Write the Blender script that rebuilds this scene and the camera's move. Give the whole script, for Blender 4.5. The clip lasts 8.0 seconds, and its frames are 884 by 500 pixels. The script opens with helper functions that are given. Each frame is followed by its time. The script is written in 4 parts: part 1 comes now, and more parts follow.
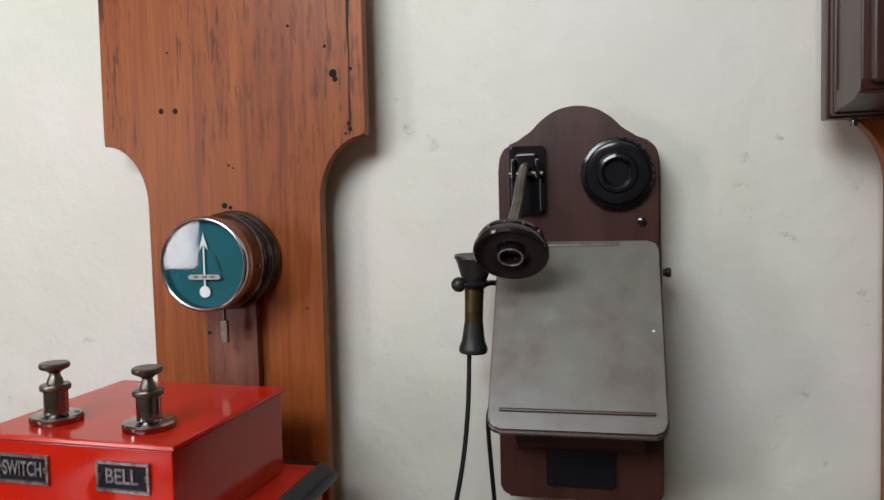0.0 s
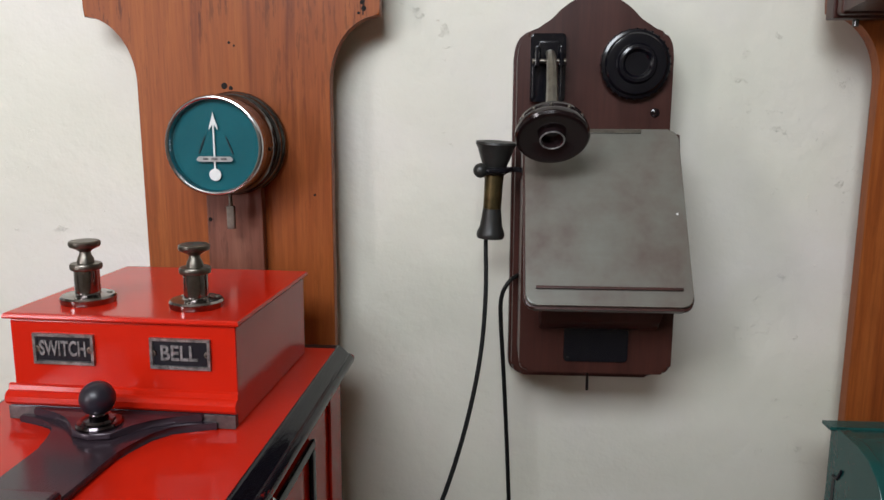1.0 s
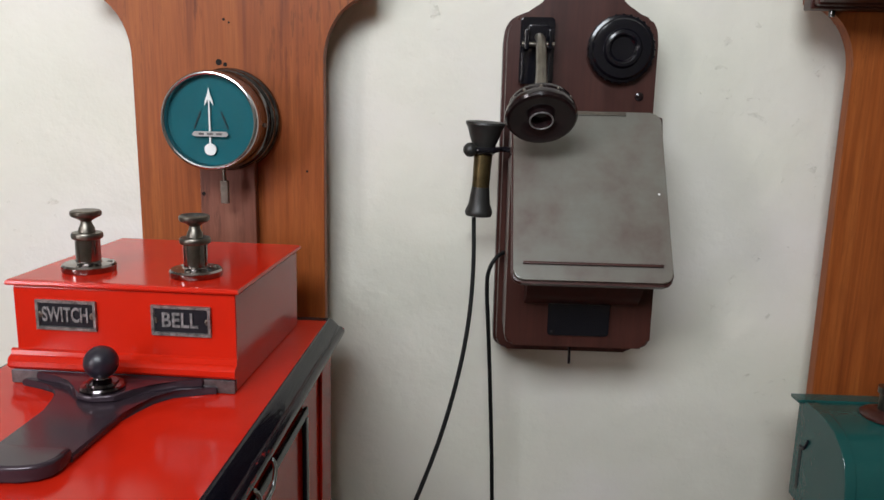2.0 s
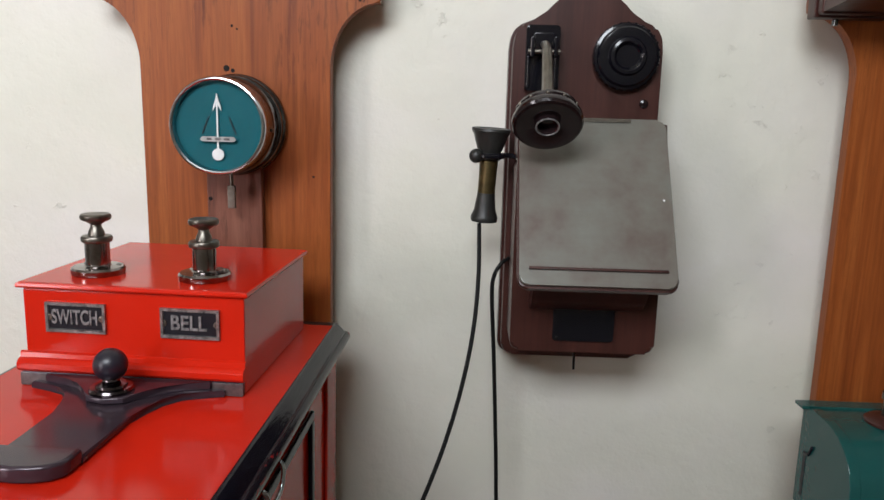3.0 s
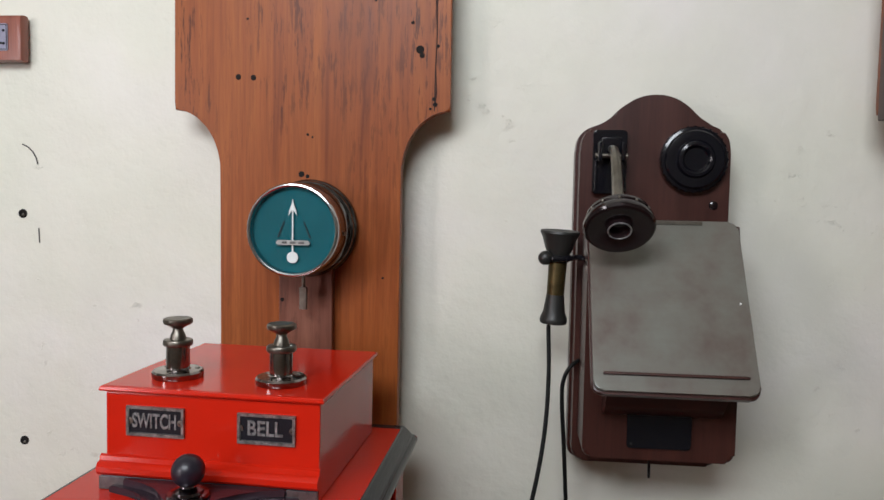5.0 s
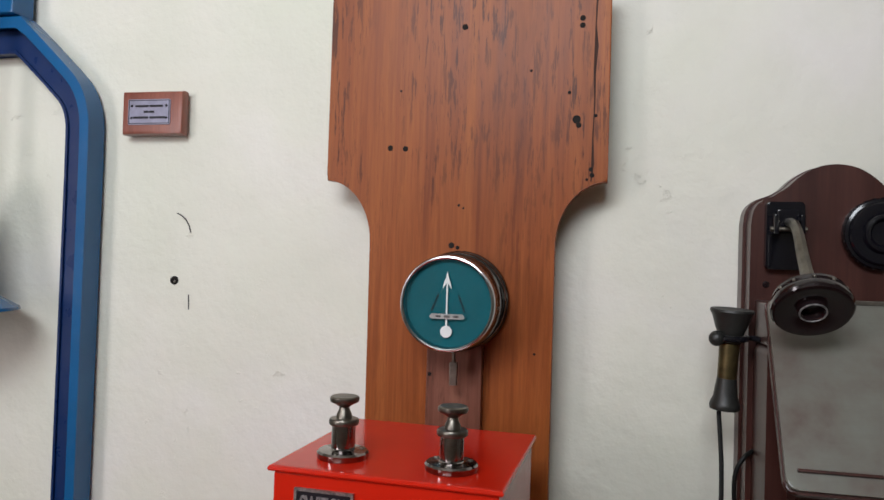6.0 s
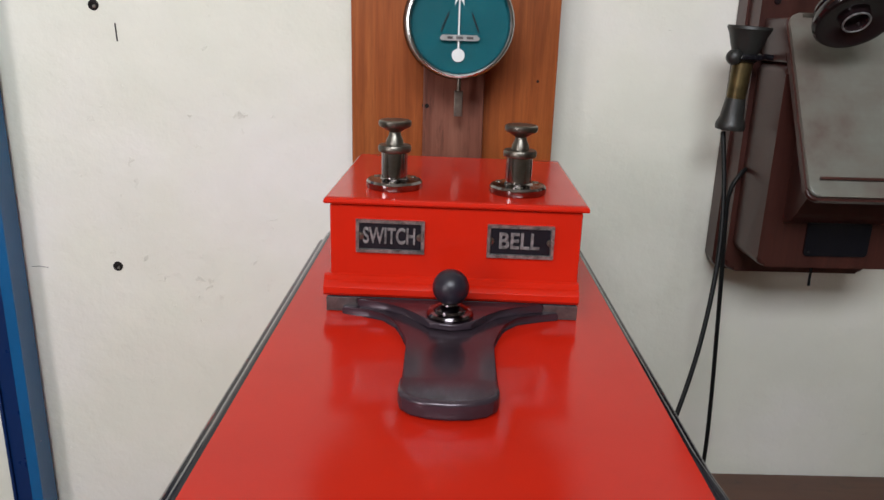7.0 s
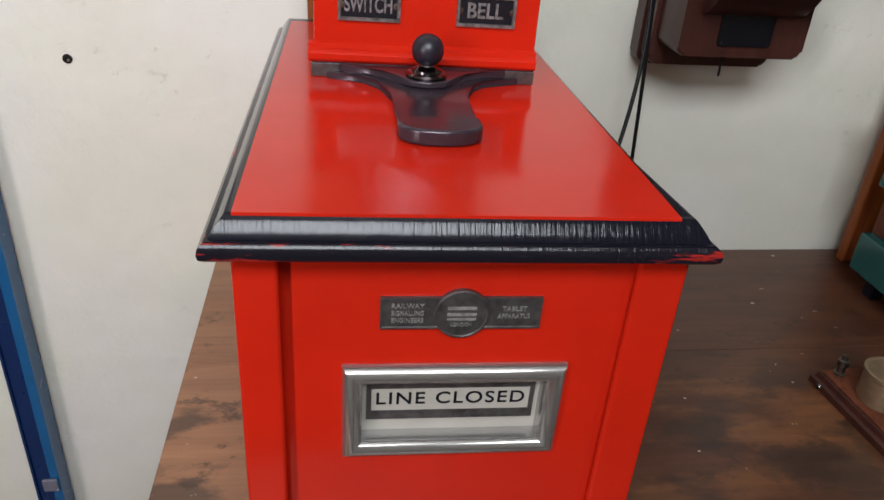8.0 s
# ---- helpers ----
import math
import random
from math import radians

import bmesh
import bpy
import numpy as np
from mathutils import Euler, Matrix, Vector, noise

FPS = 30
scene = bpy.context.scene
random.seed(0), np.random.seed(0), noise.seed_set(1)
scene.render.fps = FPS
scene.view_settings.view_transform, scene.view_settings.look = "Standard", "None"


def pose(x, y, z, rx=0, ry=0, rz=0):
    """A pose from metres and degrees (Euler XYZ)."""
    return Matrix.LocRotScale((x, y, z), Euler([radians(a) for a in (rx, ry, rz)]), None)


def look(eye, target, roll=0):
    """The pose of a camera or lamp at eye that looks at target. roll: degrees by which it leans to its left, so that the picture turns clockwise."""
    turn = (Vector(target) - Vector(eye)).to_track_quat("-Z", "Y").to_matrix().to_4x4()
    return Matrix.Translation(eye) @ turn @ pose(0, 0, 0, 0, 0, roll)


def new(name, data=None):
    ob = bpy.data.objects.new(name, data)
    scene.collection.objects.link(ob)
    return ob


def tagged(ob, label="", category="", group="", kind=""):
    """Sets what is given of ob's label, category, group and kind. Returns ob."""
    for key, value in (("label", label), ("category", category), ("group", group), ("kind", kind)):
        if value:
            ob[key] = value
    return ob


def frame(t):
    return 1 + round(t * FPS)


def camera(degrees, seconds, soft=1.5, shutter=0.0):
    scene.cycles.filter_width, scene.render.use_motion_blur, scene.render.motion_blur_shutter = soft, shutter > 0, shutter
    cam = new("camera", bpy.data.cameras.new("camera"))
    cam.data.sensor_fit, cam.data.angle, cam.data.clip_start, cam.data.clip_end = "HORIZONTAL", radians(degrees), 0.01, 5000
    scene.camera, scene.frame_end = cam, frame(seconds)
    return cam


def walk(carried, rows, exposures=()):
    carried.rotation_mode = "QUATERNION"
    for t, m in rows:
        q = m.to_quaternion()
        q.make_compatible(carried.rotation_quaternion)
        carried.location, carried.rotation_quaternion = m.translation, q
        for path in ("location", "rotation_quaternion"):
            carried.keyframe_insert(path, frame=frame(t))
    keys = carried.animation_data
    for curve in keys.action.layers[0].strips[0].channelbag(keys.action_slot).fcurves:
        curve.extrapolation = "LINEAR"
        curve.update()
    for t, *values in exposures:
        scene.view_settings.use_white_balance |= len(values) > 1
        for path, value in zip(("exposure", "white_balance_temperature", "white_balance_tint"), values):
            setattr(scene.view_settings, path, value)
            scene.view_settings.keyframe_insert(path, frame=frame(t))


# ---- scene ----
cam = camera(61.9, 8.0)
PATH = [
    (0, (-0.003, 0.011, 1.536), (-0.430, 1.962, 1.422), -1.4),
    (0.5, (-0.100, 0.011, 1.519), (-0.354, 1.980, 1.278), -0.5),
    (1, (-0.174, -0.027, 1.502), (-0.298, 1.938, 1.154), 0.2),
    (1.5, (-0.188, -0.050, 1.498), (-0.258, 1.910, 1.109), 1.0),
    (3, (-0.196, -0.065, 1.493), (-0.258, 1.900, 1.127), 1.5),
    (3.5, (-0.206, -0.062, 1.494), (-0.278, 1.914, 1.190), 1.5),
    (4, (-0.212, -0.062, 1.497), (-0.303, 1.916, 1.217), 1.7),
    (5.3, (-0.236, -0.072, 1.522), (-0.515, 1.907, 1.457), 1.1),
    (5.5, (-0.249, -0.075, 1.535), (-0.594, 1.895, 1.509), 1.3),
    (6, (-0.324, -0.045, 1.523), (-0.757, 1.907, 1.555), 1.7),
    (6.3, (-0.389, 0.003, 1.509), (-0.782, 1.963, 1.438), 1.1),
    (6.5, (-0.441, 0.039, 1.498), (-0.759, 2.003, 1.291), 0.7),
    (6.7, (-0.483, 0.042, 1.482), (-0.693, 1.995, 1.102), 1.1),
    (7, (-0.549, -0.004, 1.464), (-0.529, 1.909, 0.883), 1.6),
    (7.3, (-0.609, -0.055, 1.447), (-0.414, 1.793, 0.706), 2.4),
    (7.5, (-0.628, -0.078, 1.444), (-0.367, 1.731, 0.631), 2.8),
    (7.7, (-0.635, -0.098, 1.437), (-0.341, 1.680, 0.569), 3.5),
    (8, (-0.623, -0.123, 1.423), (-0.342, 1.609, 0.463), 4.2),
]
walk(cam, [(t, look(eye, target, roll)) for t, eye, target, roll in PATH],
     exposures=[(0.0, -0.08), (0.5, -0.03), (1.0, 0.05), (4.0, 0.15), (5.3, -0.12), (6.0, -0.20), (6.5, -0.25), (6.8, -0.08), (7.1, 0.08), (7.5, 0.18), (8.0, 0.21)])

# ---- light ----
WALL_Y, SOUTH_Y, WEST_X, EAST_X, CEILING_Z, TABLE_Z = 1.06, -1.3, -4.0, 2.6, 3.3, 0.77
sky = bpy.data.worlds.new("sky")
scene.world = sky
sky.use_nodes = True
sky_tex = sky.node_tree.nodes.new("ShaderNodeTexSky")
sky_tex.sky_type, sky_tex.sun_disc = "NISHITA", False
sky_tex.sun_elevation, sky_tex.sun_rotation = radians(40), radians(120)
sky.node_tree.links.new(sky_tex.outputs[0], sky.node_tree.nodes["Background"].inputs[0])
sky.node_tree.nodes["Background"].inputs[1].default_value = 0.1

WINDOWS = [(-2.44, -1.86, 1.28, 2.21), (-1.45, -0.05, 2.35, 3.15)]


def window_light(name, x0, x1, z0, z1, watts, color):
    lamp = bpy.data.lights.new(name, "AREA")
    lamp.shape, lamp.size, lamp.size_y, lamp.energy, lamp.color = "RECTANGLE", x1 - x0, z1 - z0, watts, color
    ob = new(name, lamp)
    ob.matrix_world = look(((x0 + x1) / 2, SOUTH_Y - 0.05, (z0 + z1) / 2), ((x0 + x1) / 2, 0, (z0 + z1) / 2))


window_light("window_daylight", *WINDOWS[0], 24, (1.0, 0.93, 0.97))
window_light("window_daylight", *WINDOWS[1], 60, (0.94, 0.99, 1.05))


# ---- materials ----
def material(name, color, rough=0.5, metal=0.0, spec=0.5, coat=0.0, coat_rough=0.1):
    m = bpy.data.materials.new(name)
    m.use_nodes = True
    b = m.node_tree.nodes["Principled BSDF"]
    b.inputs["Base Color"].default_value = (*color, 1)
    b.inputs["Roughness"].default_value = rough
    b.inputs["Metallic"].default_value = metal
    b.inputs["Specular IOR Level"].default_value = spec
    b.inputs["Coat Weight"].default_value = coat
    b.inputs["Coat Roughness"].default_value = coat_rough
    return m


def bsdf(m):
    return m.node_tree.nodes["Principled BSDF"]


def add_noise(m, size=(1, 1, 1), scale=10.0, detail=4.0, rough=0.6, distort=0.0, shift=0.0):
    """A noise value on the object's own metres, stretched by size."""
    t = m.node_tree
    co = t.nodes.new("ShaderNodeTexCoord")
    mp = t.nodes.new("ShaderNodeMapping")
    mp.inputs["Scale"].default_value = size
    mp.inputs["Location"].default_value = (shift, shift * 0.7, shift * 1.3)
    n = t.nodes.new("ShaderNodeTexNoise")
    n.inputs["Scale"].default_value, n.inputs["Detail"].default_value = scale, detail
    n.inputs["Roughness"].default_value, n.inputs["Distortion"].default_value = rough, distort
    t.links.new(co.outputs["Object"], mp.inputs[0])
    t.links.new(mp.outputs[0], n.inputs["Vector"])
    return n.outputs["Fac"]


def ramp(m, value, stops):
    r = m.node_tree.nodes.new("ShaderNodeValToRGB")
    e = r.color_ramp.elements
    while len(e) < len(stops):
        e.new(0.5)
    for k, (at, c) in zip(e, stops):
        k.position = at
        k.color = (*c, 1) if len(c) == 3 else c
    m.node_tree.links.new(value, r.inputs[0])
    return r.outputs[0]


def mix(m, fac, a, b, blend="MIX"):
    n = m.node_tree.nodes.new("ShaderNodeMix")
    n.data_type, n.blend_type = "RGBA", blend
    for k, v in ((0, fac), (6, a), (7, b)):
        if isinstance(v, (int, float)):
            n.inputs[k].default_value = v
        elif isinstance(v, tuple):
            n.inputs[k].default_value = (*v, 1)
        else:
            m.node_tree.links.new(v, n.inputs[k])
    return n.outputs[2]


def along_axis(m, axis, lo, hi, base=0.0):
    """A value that goes from base to 1 between lo and hi along one axis of the object's own metres, with a ragged edge."""
    t = m.node_tree
    co = t.nodes.new("ShaderNodeTexCoord")
    split = t.nodes.new("ShaderNodeSeparateXYZ")
    r = t.nodes.new("ShaderNodeMapRange")
    add = t.nodes.new("ShaderNodeMath")
    rough = t.nodes.new("ShaderNodeMath")
    rough.operation = "MULTIPLY"
    rough.inputs[1].default_value = (hi - lo) * 0.8
    t.links.new(add_noise(m, scale=9, detail=5, shift=61), rough.inputs[0])
    t.links.new(co.outputs["Object"], split.inputs[0])
    t.links.new(split.outputs[axis], add.inputs[0])
    t.links.new(rough.outputs[0], add.inputs[1])
    t.links.new(add.outputs[0], r.inputs[0])
    shift = abs(hi - lo) * 0.4 * (1 if hi > lo else -1)
    r.inputs["From Min"].default_value, r.inputs["From Max"].default_value = lo + shift, hi + shift
    r.inputs["To Min"].default_value = base
    return r.outputs[0]


def set_color(m, out):
    m.node_tree.links.new(out, bsdf(m).inputs["Base Color"])


def set_rough(m, value, lo, hi):
    r = m.node_tree.nodes.new("ShaderNodeMapRange")
    r.inputs["To Min"].default_value, r.inputs["To Max"].default_value = lo, hi
    m.node_tree.links.new(value, r.inputs[0])
    m.node_tree.links.new(r.outputs[0], bsdf(m).inputs["Roughness"])


def set_bump(m, value, strength, distance):
    n = m.node_tree.nodes.new("ShaderNodeBump")
    n.inputs["Strength"].default_value, n.inputs["Distance"].default_value = strength, distance
    m.node_tree.links.new(value, n.inputs["Height"])
    m.node_tree.links.new(n.outputs[0], bsdf(m).inputs["Normal"])


def speckled(name, color, rough, dark=0.7, scale=25.0, metal=0.0, bump=0.0, coat=0.0, spec=0.5, spread=0.12):
    """A surface with stains at two scales and fine relief."""
    m = material(name, color, rough, metal, spec, coat)
    big = add_noise(m, scale=scale, detail=5)
    fine = add_noise(m, scale=scale * 9, detail=3, shift=3)
    low = tuple(c * dark for c in color)
    set_color(m, mix(m, ramp(m, big, [(0.35, (0, 0, 0)), (0.65, (1, 1, 1))]), low, color))
    set_rough(m, fine, max(0.03, rough - spread), rough + spread)
    if bump:
        set_bump(m, fine, bump, 0.001)
    return m


def plaster():
    m = material("cream_plaster", (0.74, 0.70, 0.61), 0.55, spec=0.3)
    big = add_noise(m, scale=2.6, detail=3, shift=1)
    wash = add_noise(m, scale=7, detail=5, rough=0.6, shift=7)
    base = ramp(m, big, [(0.30, (0.682, 0.688, 0.580)), (0.50, (0.742, 0.726, 0.636)), (0.70, (0.775, 0.740, 0.698))])
    base = mix(m, ramp(m, wash, [(0.35, (0.35, 0.35, 0.35)), (0.65, (0, 0, 0))]), base, (0.66, 0.645, 0.565))
    chips = add_noise(m, size=(1, 1, 1.4), scale=26, detail=7, rough=0.75, shift=9)
    field = add_noise(m, scale=3.3, detail=2, shift=15)
    chips = ramp(m, chips, [(0.62, (0, 0, 0)), (0.68, (1, 1, 1))])
    chips = mix(m, 1.0, chips, ramp(m, field, [(0.53, (0, 0, 0)), (0.63, (1, 1, 1))]), "MULTIPLY")
    specks = ramp(m, add_noise(m, scale=150, detail=2, shift=23), [(0.785, (0, 0, 0)), (0.805, (0.6, 0.6, 0.6))])
    base = mix(m, mix(m, 0.02, (0.0, 0.0, 0.0), chips), base, (0.56, 0.52, 0.44))
    set_color(m, mix(m, specks, base, (0.36, 0.33, 0.29)))
    lumps = add_noise(m, scale=9, detail=5, rough=0.6, shift=5)
    set_bump(m, mix(m, 0.13, lumps, chips), 0.62, 0.011)
    set_rough(m, lumps, 0.42, 0.62)
    return m


def varnished_wood(name, light, mid, dark, streak=0.8, rough=0.28, coat=0.5, along=(38, 38, 1.6), coat_rough=0.3, spec=0.35, streak_from=None):
    m = material(name, mid, rough, spec=spec, coat=coat, coat_rough=coat_rough)
    grain = add_noise(m, size=along, scale=1.0, detail=6, rough=0.62, distort=0.6)
    fine = add_noise(m, size=tuple(a * 7 for a in along), scale=1.0, detail=3, shift=4)
    dashes = add_noise(m, size=(along[0] * 4.5, along[1] * 4.5, along[2] * 11), scale=1.0, detail=4, rough=0.7, shift=11)
    zones = add_noise(m, size=(7, 7, 2.2), scale=1.0, detail=3, shift=17)
    c = ramp(m, grain, [(0.28, dark), (0.45, mid), (0.68, light)])
    bands = add_noise(m, size=(along[0] * 0.35, along[1] * 0.35, along[2] * 0.4), scale=1.0, detail=2, shift=29)
    c = mix(m, ramp(m, bands, [(0.34, (0.55, 0.55, 0.55)), (0.52, (0, 0, 0))]), c, tuple(0.5 * (a + b) for a, b in zip(mid, dark)))
    c = mix(m, ramp(m, fine, [(0.35, (0.35, 0.35, 0.35)), (0.6, (0, 0, 0))]), c, dark)
    d = ramp(m, dashes, [(0.53, (0, 0, 0)), (0.61, (1, 1, 1))])
    z = ramp(m, zones, [(0.38, (0, 0, 0)), (0.54, (streak, streak, streak))])
    if streak_from is not None:
        z = mix(m, 1.0, z, along_axis(m, "Z", streak_from, streak_from + 0.2, 0.18), "MULTIPLY")
    c = mix(m, mix(m, 1.0, d, z, "MULTIPLY"), c, tuple(v * 0.48 for v in dark))
    set_color(m, c)
    set_rough(m, grain, rough - 0.08, rough + 0.14)
    set_bump(m, mix(m, 0.4, fine, d), -0.12, 0.0012)
    return m


def gloss_paint(name, color, rough=0.14, ripple=0.12, chips=None, chip_from=0.66, fine=38.0, depth=0.0015, spec=0.5, lay=(1, 1, 1)):
    m = material(name, color, rough, spec=spec)
    big = add_noise(m, scale=6, detail=4)
    wave = add_noise(m, size=lay, scale=fine, detail=3, shift=6)
    c = mix(m, ramp(m, big, [(0.3, (0, 0, 0)), (0.7, (1, 1, 1))]), tuple(v * 0.86 for v in color), color)
    if chips:
        worn = add_noise(m, size=(0.28, 0.6, 2.4), scale=46, detail=6, rough=0.72, shift=13)
        c = mix(m, ramp(m, worn, [(chip_from, (0, 0, 0)), (chip_from + 0.05, (1, 1, 1))]), c, chips)
    set_color(m, c)
    set_rough(m, wave, rough * 0.6, rough * 1.5)
    set_bump(m, wave, ripple, depth)
    return m


def table_wood():
    m = material("worn_table_wood", (0.1, 0.05, 0.03), 0.45, coat=0.25, coat_rough=0.3)
    grain = add_noise(m, size=(2.2, 30, 30), scale=1, detail=6, rough=0.65, distort=0.8)
    c = ramp(m, grain, [(0.3, (0.056, 0.019, 0.010)), (0.5, (0.084, 0.030, 0.015)), (0.72, (0.118, 0.044, 0.022))])
    front = along_axis(m, "Y", 0.16, 0.02)
    end = along_axis(m, "X", -0.80, -1.06)
    # patches where the varnish is scuffed to bare wood along the front
    wear = add_noise(m, size=(5, 11, 5), scale=1, detail=8, rough=0.66, shift=21)
    bare = ramp(m, wear, [(0.47, (0, 0, 0)), (0.58, (0.85, 0.85, 0.85))])
    c = mix(m, mix(m, 1.0, bare, front, "MULTIPLY"), c, ramp(m, grain, [(0.3, (0.100, 0.036, 0.013)), (0.7, (0.215, 0.086, 0.032))]))
    # the varnish has gone from the table's end
    c = mix(m, mix(m, 0.85, (0.0, 0.0, 0.0), end), c, ramp(m, grain, [(0.3, (0.240, 0.108, 0.050)), (0.7, (0.410, 0.208, 0.103))]))
    # old ink and oil stains
    stain = add_noise(m, size=(4.2, 8.0, 4), scale=1, detail=6, rough=0.6, shift=33)
    c = mix(m, mix(m, 1.0, ramp(m, stain, [(0.50, (0, 0, 0)), (0.57, (0.85, 0.85, 0.85))]), mix(m, 0.75, (0.25, 0.25, 0.25), front), "MULTIPLY"), c, (0.022, 0.015, 0.013))
    spots = add_noise(m, size=(16, 24, 16), scale=1, detail=5, rough=0.7, shift=47)
    c = mix(m, ramp(m, spots, [(0.565, (0, 0, 0)), (0.65, (0.7, 0.7, 0.7))]), c, (0.034, 0.016, 0.010))
    scratch = add_noise(m, size=(3, 130, 20), scale=1, detail=3, shift=52)
    c = mix(m, ramp(m, scratch, [(0.66, (0, 0, 0)), (0.74, (0.5, 0.5, 0.5))]), c, (0.018, 0.010, 0.008))
    flecks = add_noise(m, size=(38, 60, 38), scale=1, detail=3, shift=41)
    c = mix(m, ramp(m, flecks, [(0.722, (0, 0, 0)), (0.735, (1, 1, 1))]), c, (0.46, 0.41, 0.35))
    set_color(m, c)
    set_rough(m, wear, 0.24, 0.52)
    set_bump(m, mix(m, 0.5, grain, wear), 0.3, 0.0018)
    return m


def glass_pane():
    m = bpy.data.materials.new("clear_glass")
    m.use_nodes = True
    t = m.node_tree
    t.nodes.clear()
    out = t.nodes.new("ShaderNodeOutputMaterial")
    mixer = t.nodes.new("ShaderNodeMixShader")
    gloss = t.nodes.new("ShaderNodeBsdfGlossy")
    clear = t.nodes.new("ShaderNodeBsdfTransparent")
    fres = t.nodes.new("ShaderNodeFresnel")
    gloss.inputs["Roughness"].default_value = 0.03
    fres.inputs["IOR"].default_value = 1.36
    t.links.new(fres.outputs[0], mixer.inputs[0])
    t.links.new(clear.outputs[0], mixer.inputs[1])
    t.links.new(gloss.outputs[0], mixer.inputs[2])
    t.links.new(mixer.outputs[0], out.inputs[0])
    return m


PLASTER = plaster()
PINE = varnished_wood("varnished_orange_pine", (0.380, 0.112, 0.025), (0.280, 0.070, 0.015), (0.150, 0.033, 0.009), 0.9, 0.40, 0.06, spec=0.22, streak_from=0.72)
PINE_DARK = varnished_wood("reddish_brown_casing", (0.19, 0.060, 0.030), (0.135, 0.040, 0.020), (0.065, 0.018, 0.009), 0.5, 0.5, 0.0, spec=0.2)
STRIP_WOOD = varnished_wood("worn_pinkish_brown_strip", (0.26, 0.105, 0.066), (0.205, 0.075, 0.047), (0.115, 0.038, 0.023), 0.5, 0.4, 0.1, spec=0.3)
PLAQUE_WOOD = varnished_wood("reddish_plaque_wood", (0.30, 0.085, 0.050), (0.235, 0.062, 0.036), (0.14, 0.034, 0.020), 0.3, 0.3, 0.3, spec=0.4)
MAHOGANY = varnished_wood("dark_mahogany", (0.065, 0.0200, 0.0146), (0.048, 0.0146, 0.0110), (0.031, 0.0095, 0.0075), 0.25, 0.34, 0.26, spec=0.3)
RED = gloss_paint("red_gloss_paint", (0.59, 0.018, 0.006), 0.14, 0.08, spec=0.29)
BLACK = gloss_paint("black_gloss_paint", (0.007, 0.007, 0.013), 0.10, 0.36, fine=120.0, depth=0.0012, spec=0.24, lay=(3.4, 0.25, 0.1))
BLACK_CHIPPED = gloss_paint("chipped_black_gloss_paint", (0.010, 0.009, 0.014), 0.12, 0.35, (0.30, 0.018, 0.014), 0.565, fine=110.0, depth=0.0014, spec=0.24, lay=(3.4, 0.25, 0.1))
GREEN = gloss_paint("dark_green_gloss_paint", (0.013, 0.080, 0.074), 0.12, 0.5)
BLUE = gloss_paint("blue_gloss_paint", (0.008, 0.105, 0.275), 0.22, 0.12)
# Darker copy of the blue, with the frame recess's shade put into its colour.
SHADED_BLUE = gloss_paint("shaded_blue_gloss_paint", (0.003, 0.022, 0.100), 0.3, 0.15)
TABLE = table_wood()
STEEL = speckled("worn_nickel_steel", (0.25, 0.26, 0.27), 0.17, 0.45, 45, metal=1.0, spread=0.08)
DULL_STEEL = speckled("tarnished_steel", (0.22, 0.20, 0.17), 0.36, 0.6, 70, metal=1.0, bump=0.1)
CHROME = speckled("polished_chrome", (0.48, 0.49, 0.50), 0.2, 0.88, 14, metal=1.0, spread=0.03)
IRON = speckled("dark_polished_iron", (0.055, 0.038, 0.050), 0.2, 0.75, 30, metal=0.3, spread=0.06)
BAKELITE = speckled("black_bakelite", (0.006, 0.006, 0.009), 0.13, 0.8, 12, spread=0.03)
BROWN_BAKELITE = speckled("dark_brown_bakelite", (0.016, 0.009, 0.010), 0.14, 0.6, 12, spread=0.04)
BLACK_RUBBER = speckled("black_rubber_flex", (0.007, 0.007, 0.007), 0.5, 0.8, 60, spec=0.2)
DULL_BLACK = speckled("dull_black_ebonite", (0.022, 0.022, 0.020), 0.42, 0.7, 40)
BRASS = speckled("tarnished_brass", (0.150, 0.115, 0.050), 0.38, 0.55, 55, metal=0.8)
PALE_BRASS = speckled("pale_brass", (0.34, 0.24, 0.15), 0.38, 0.7, 40, metal=0.6)
TEAL = speckled("teal_dial_card", (0.002, 0.105, 0.130), 0.6, 0.85, 20, spec=0.15)
WHITE = speckled("white_enamel", (0.80, 0.80, 0.78), 0.4, 0.93, 30)
IVORY = speckled("ivory_card", (0.46, 0.435, 0.385), 0.5, 0.85, 20)
INK = speckled("black_ink", (0.007, 0.007, 0.012), 0.45, 0.6, 90, spec=0.3)
PALE_METAL = speckled("pale_cast_metal", (0.46, 0.45, 0.43), 0.42, 0.7, 80, metal=0.3)
GREY_METAL = speckled("grey_plate_metal", (0.165, 0.150, 0.150), 0.36, 0.5, 90, metal=0.7, bump=0.15)
GREY_LETTER = speckled("worn_silver_letter", (0.34, 0.33, 0.33), 0.4, 0.35, 220, metal=0.4)
DULL_LETTER = speckled("dull_cast_letter", (0.34, 0.32, 0.31), 0.45, 0.5, 200, metal=0.3)
BRUSHED = speckled("brushed_steel", (0.50, 0.49, 0.48), 0.22, 0.93, 20, metal=0.85, spread=0.02)
DARK_NICKEL = speckled("dark_nickel", (0.16, 0.14, 0.15), 0.16, 0.7, 30, metal=1.0, spread=0.05)
WORN_SILVER = speckled("worn_silver_rim", (0.40, 0.38, 0.37), 0.3, 0.35, 160, metal=0.7)
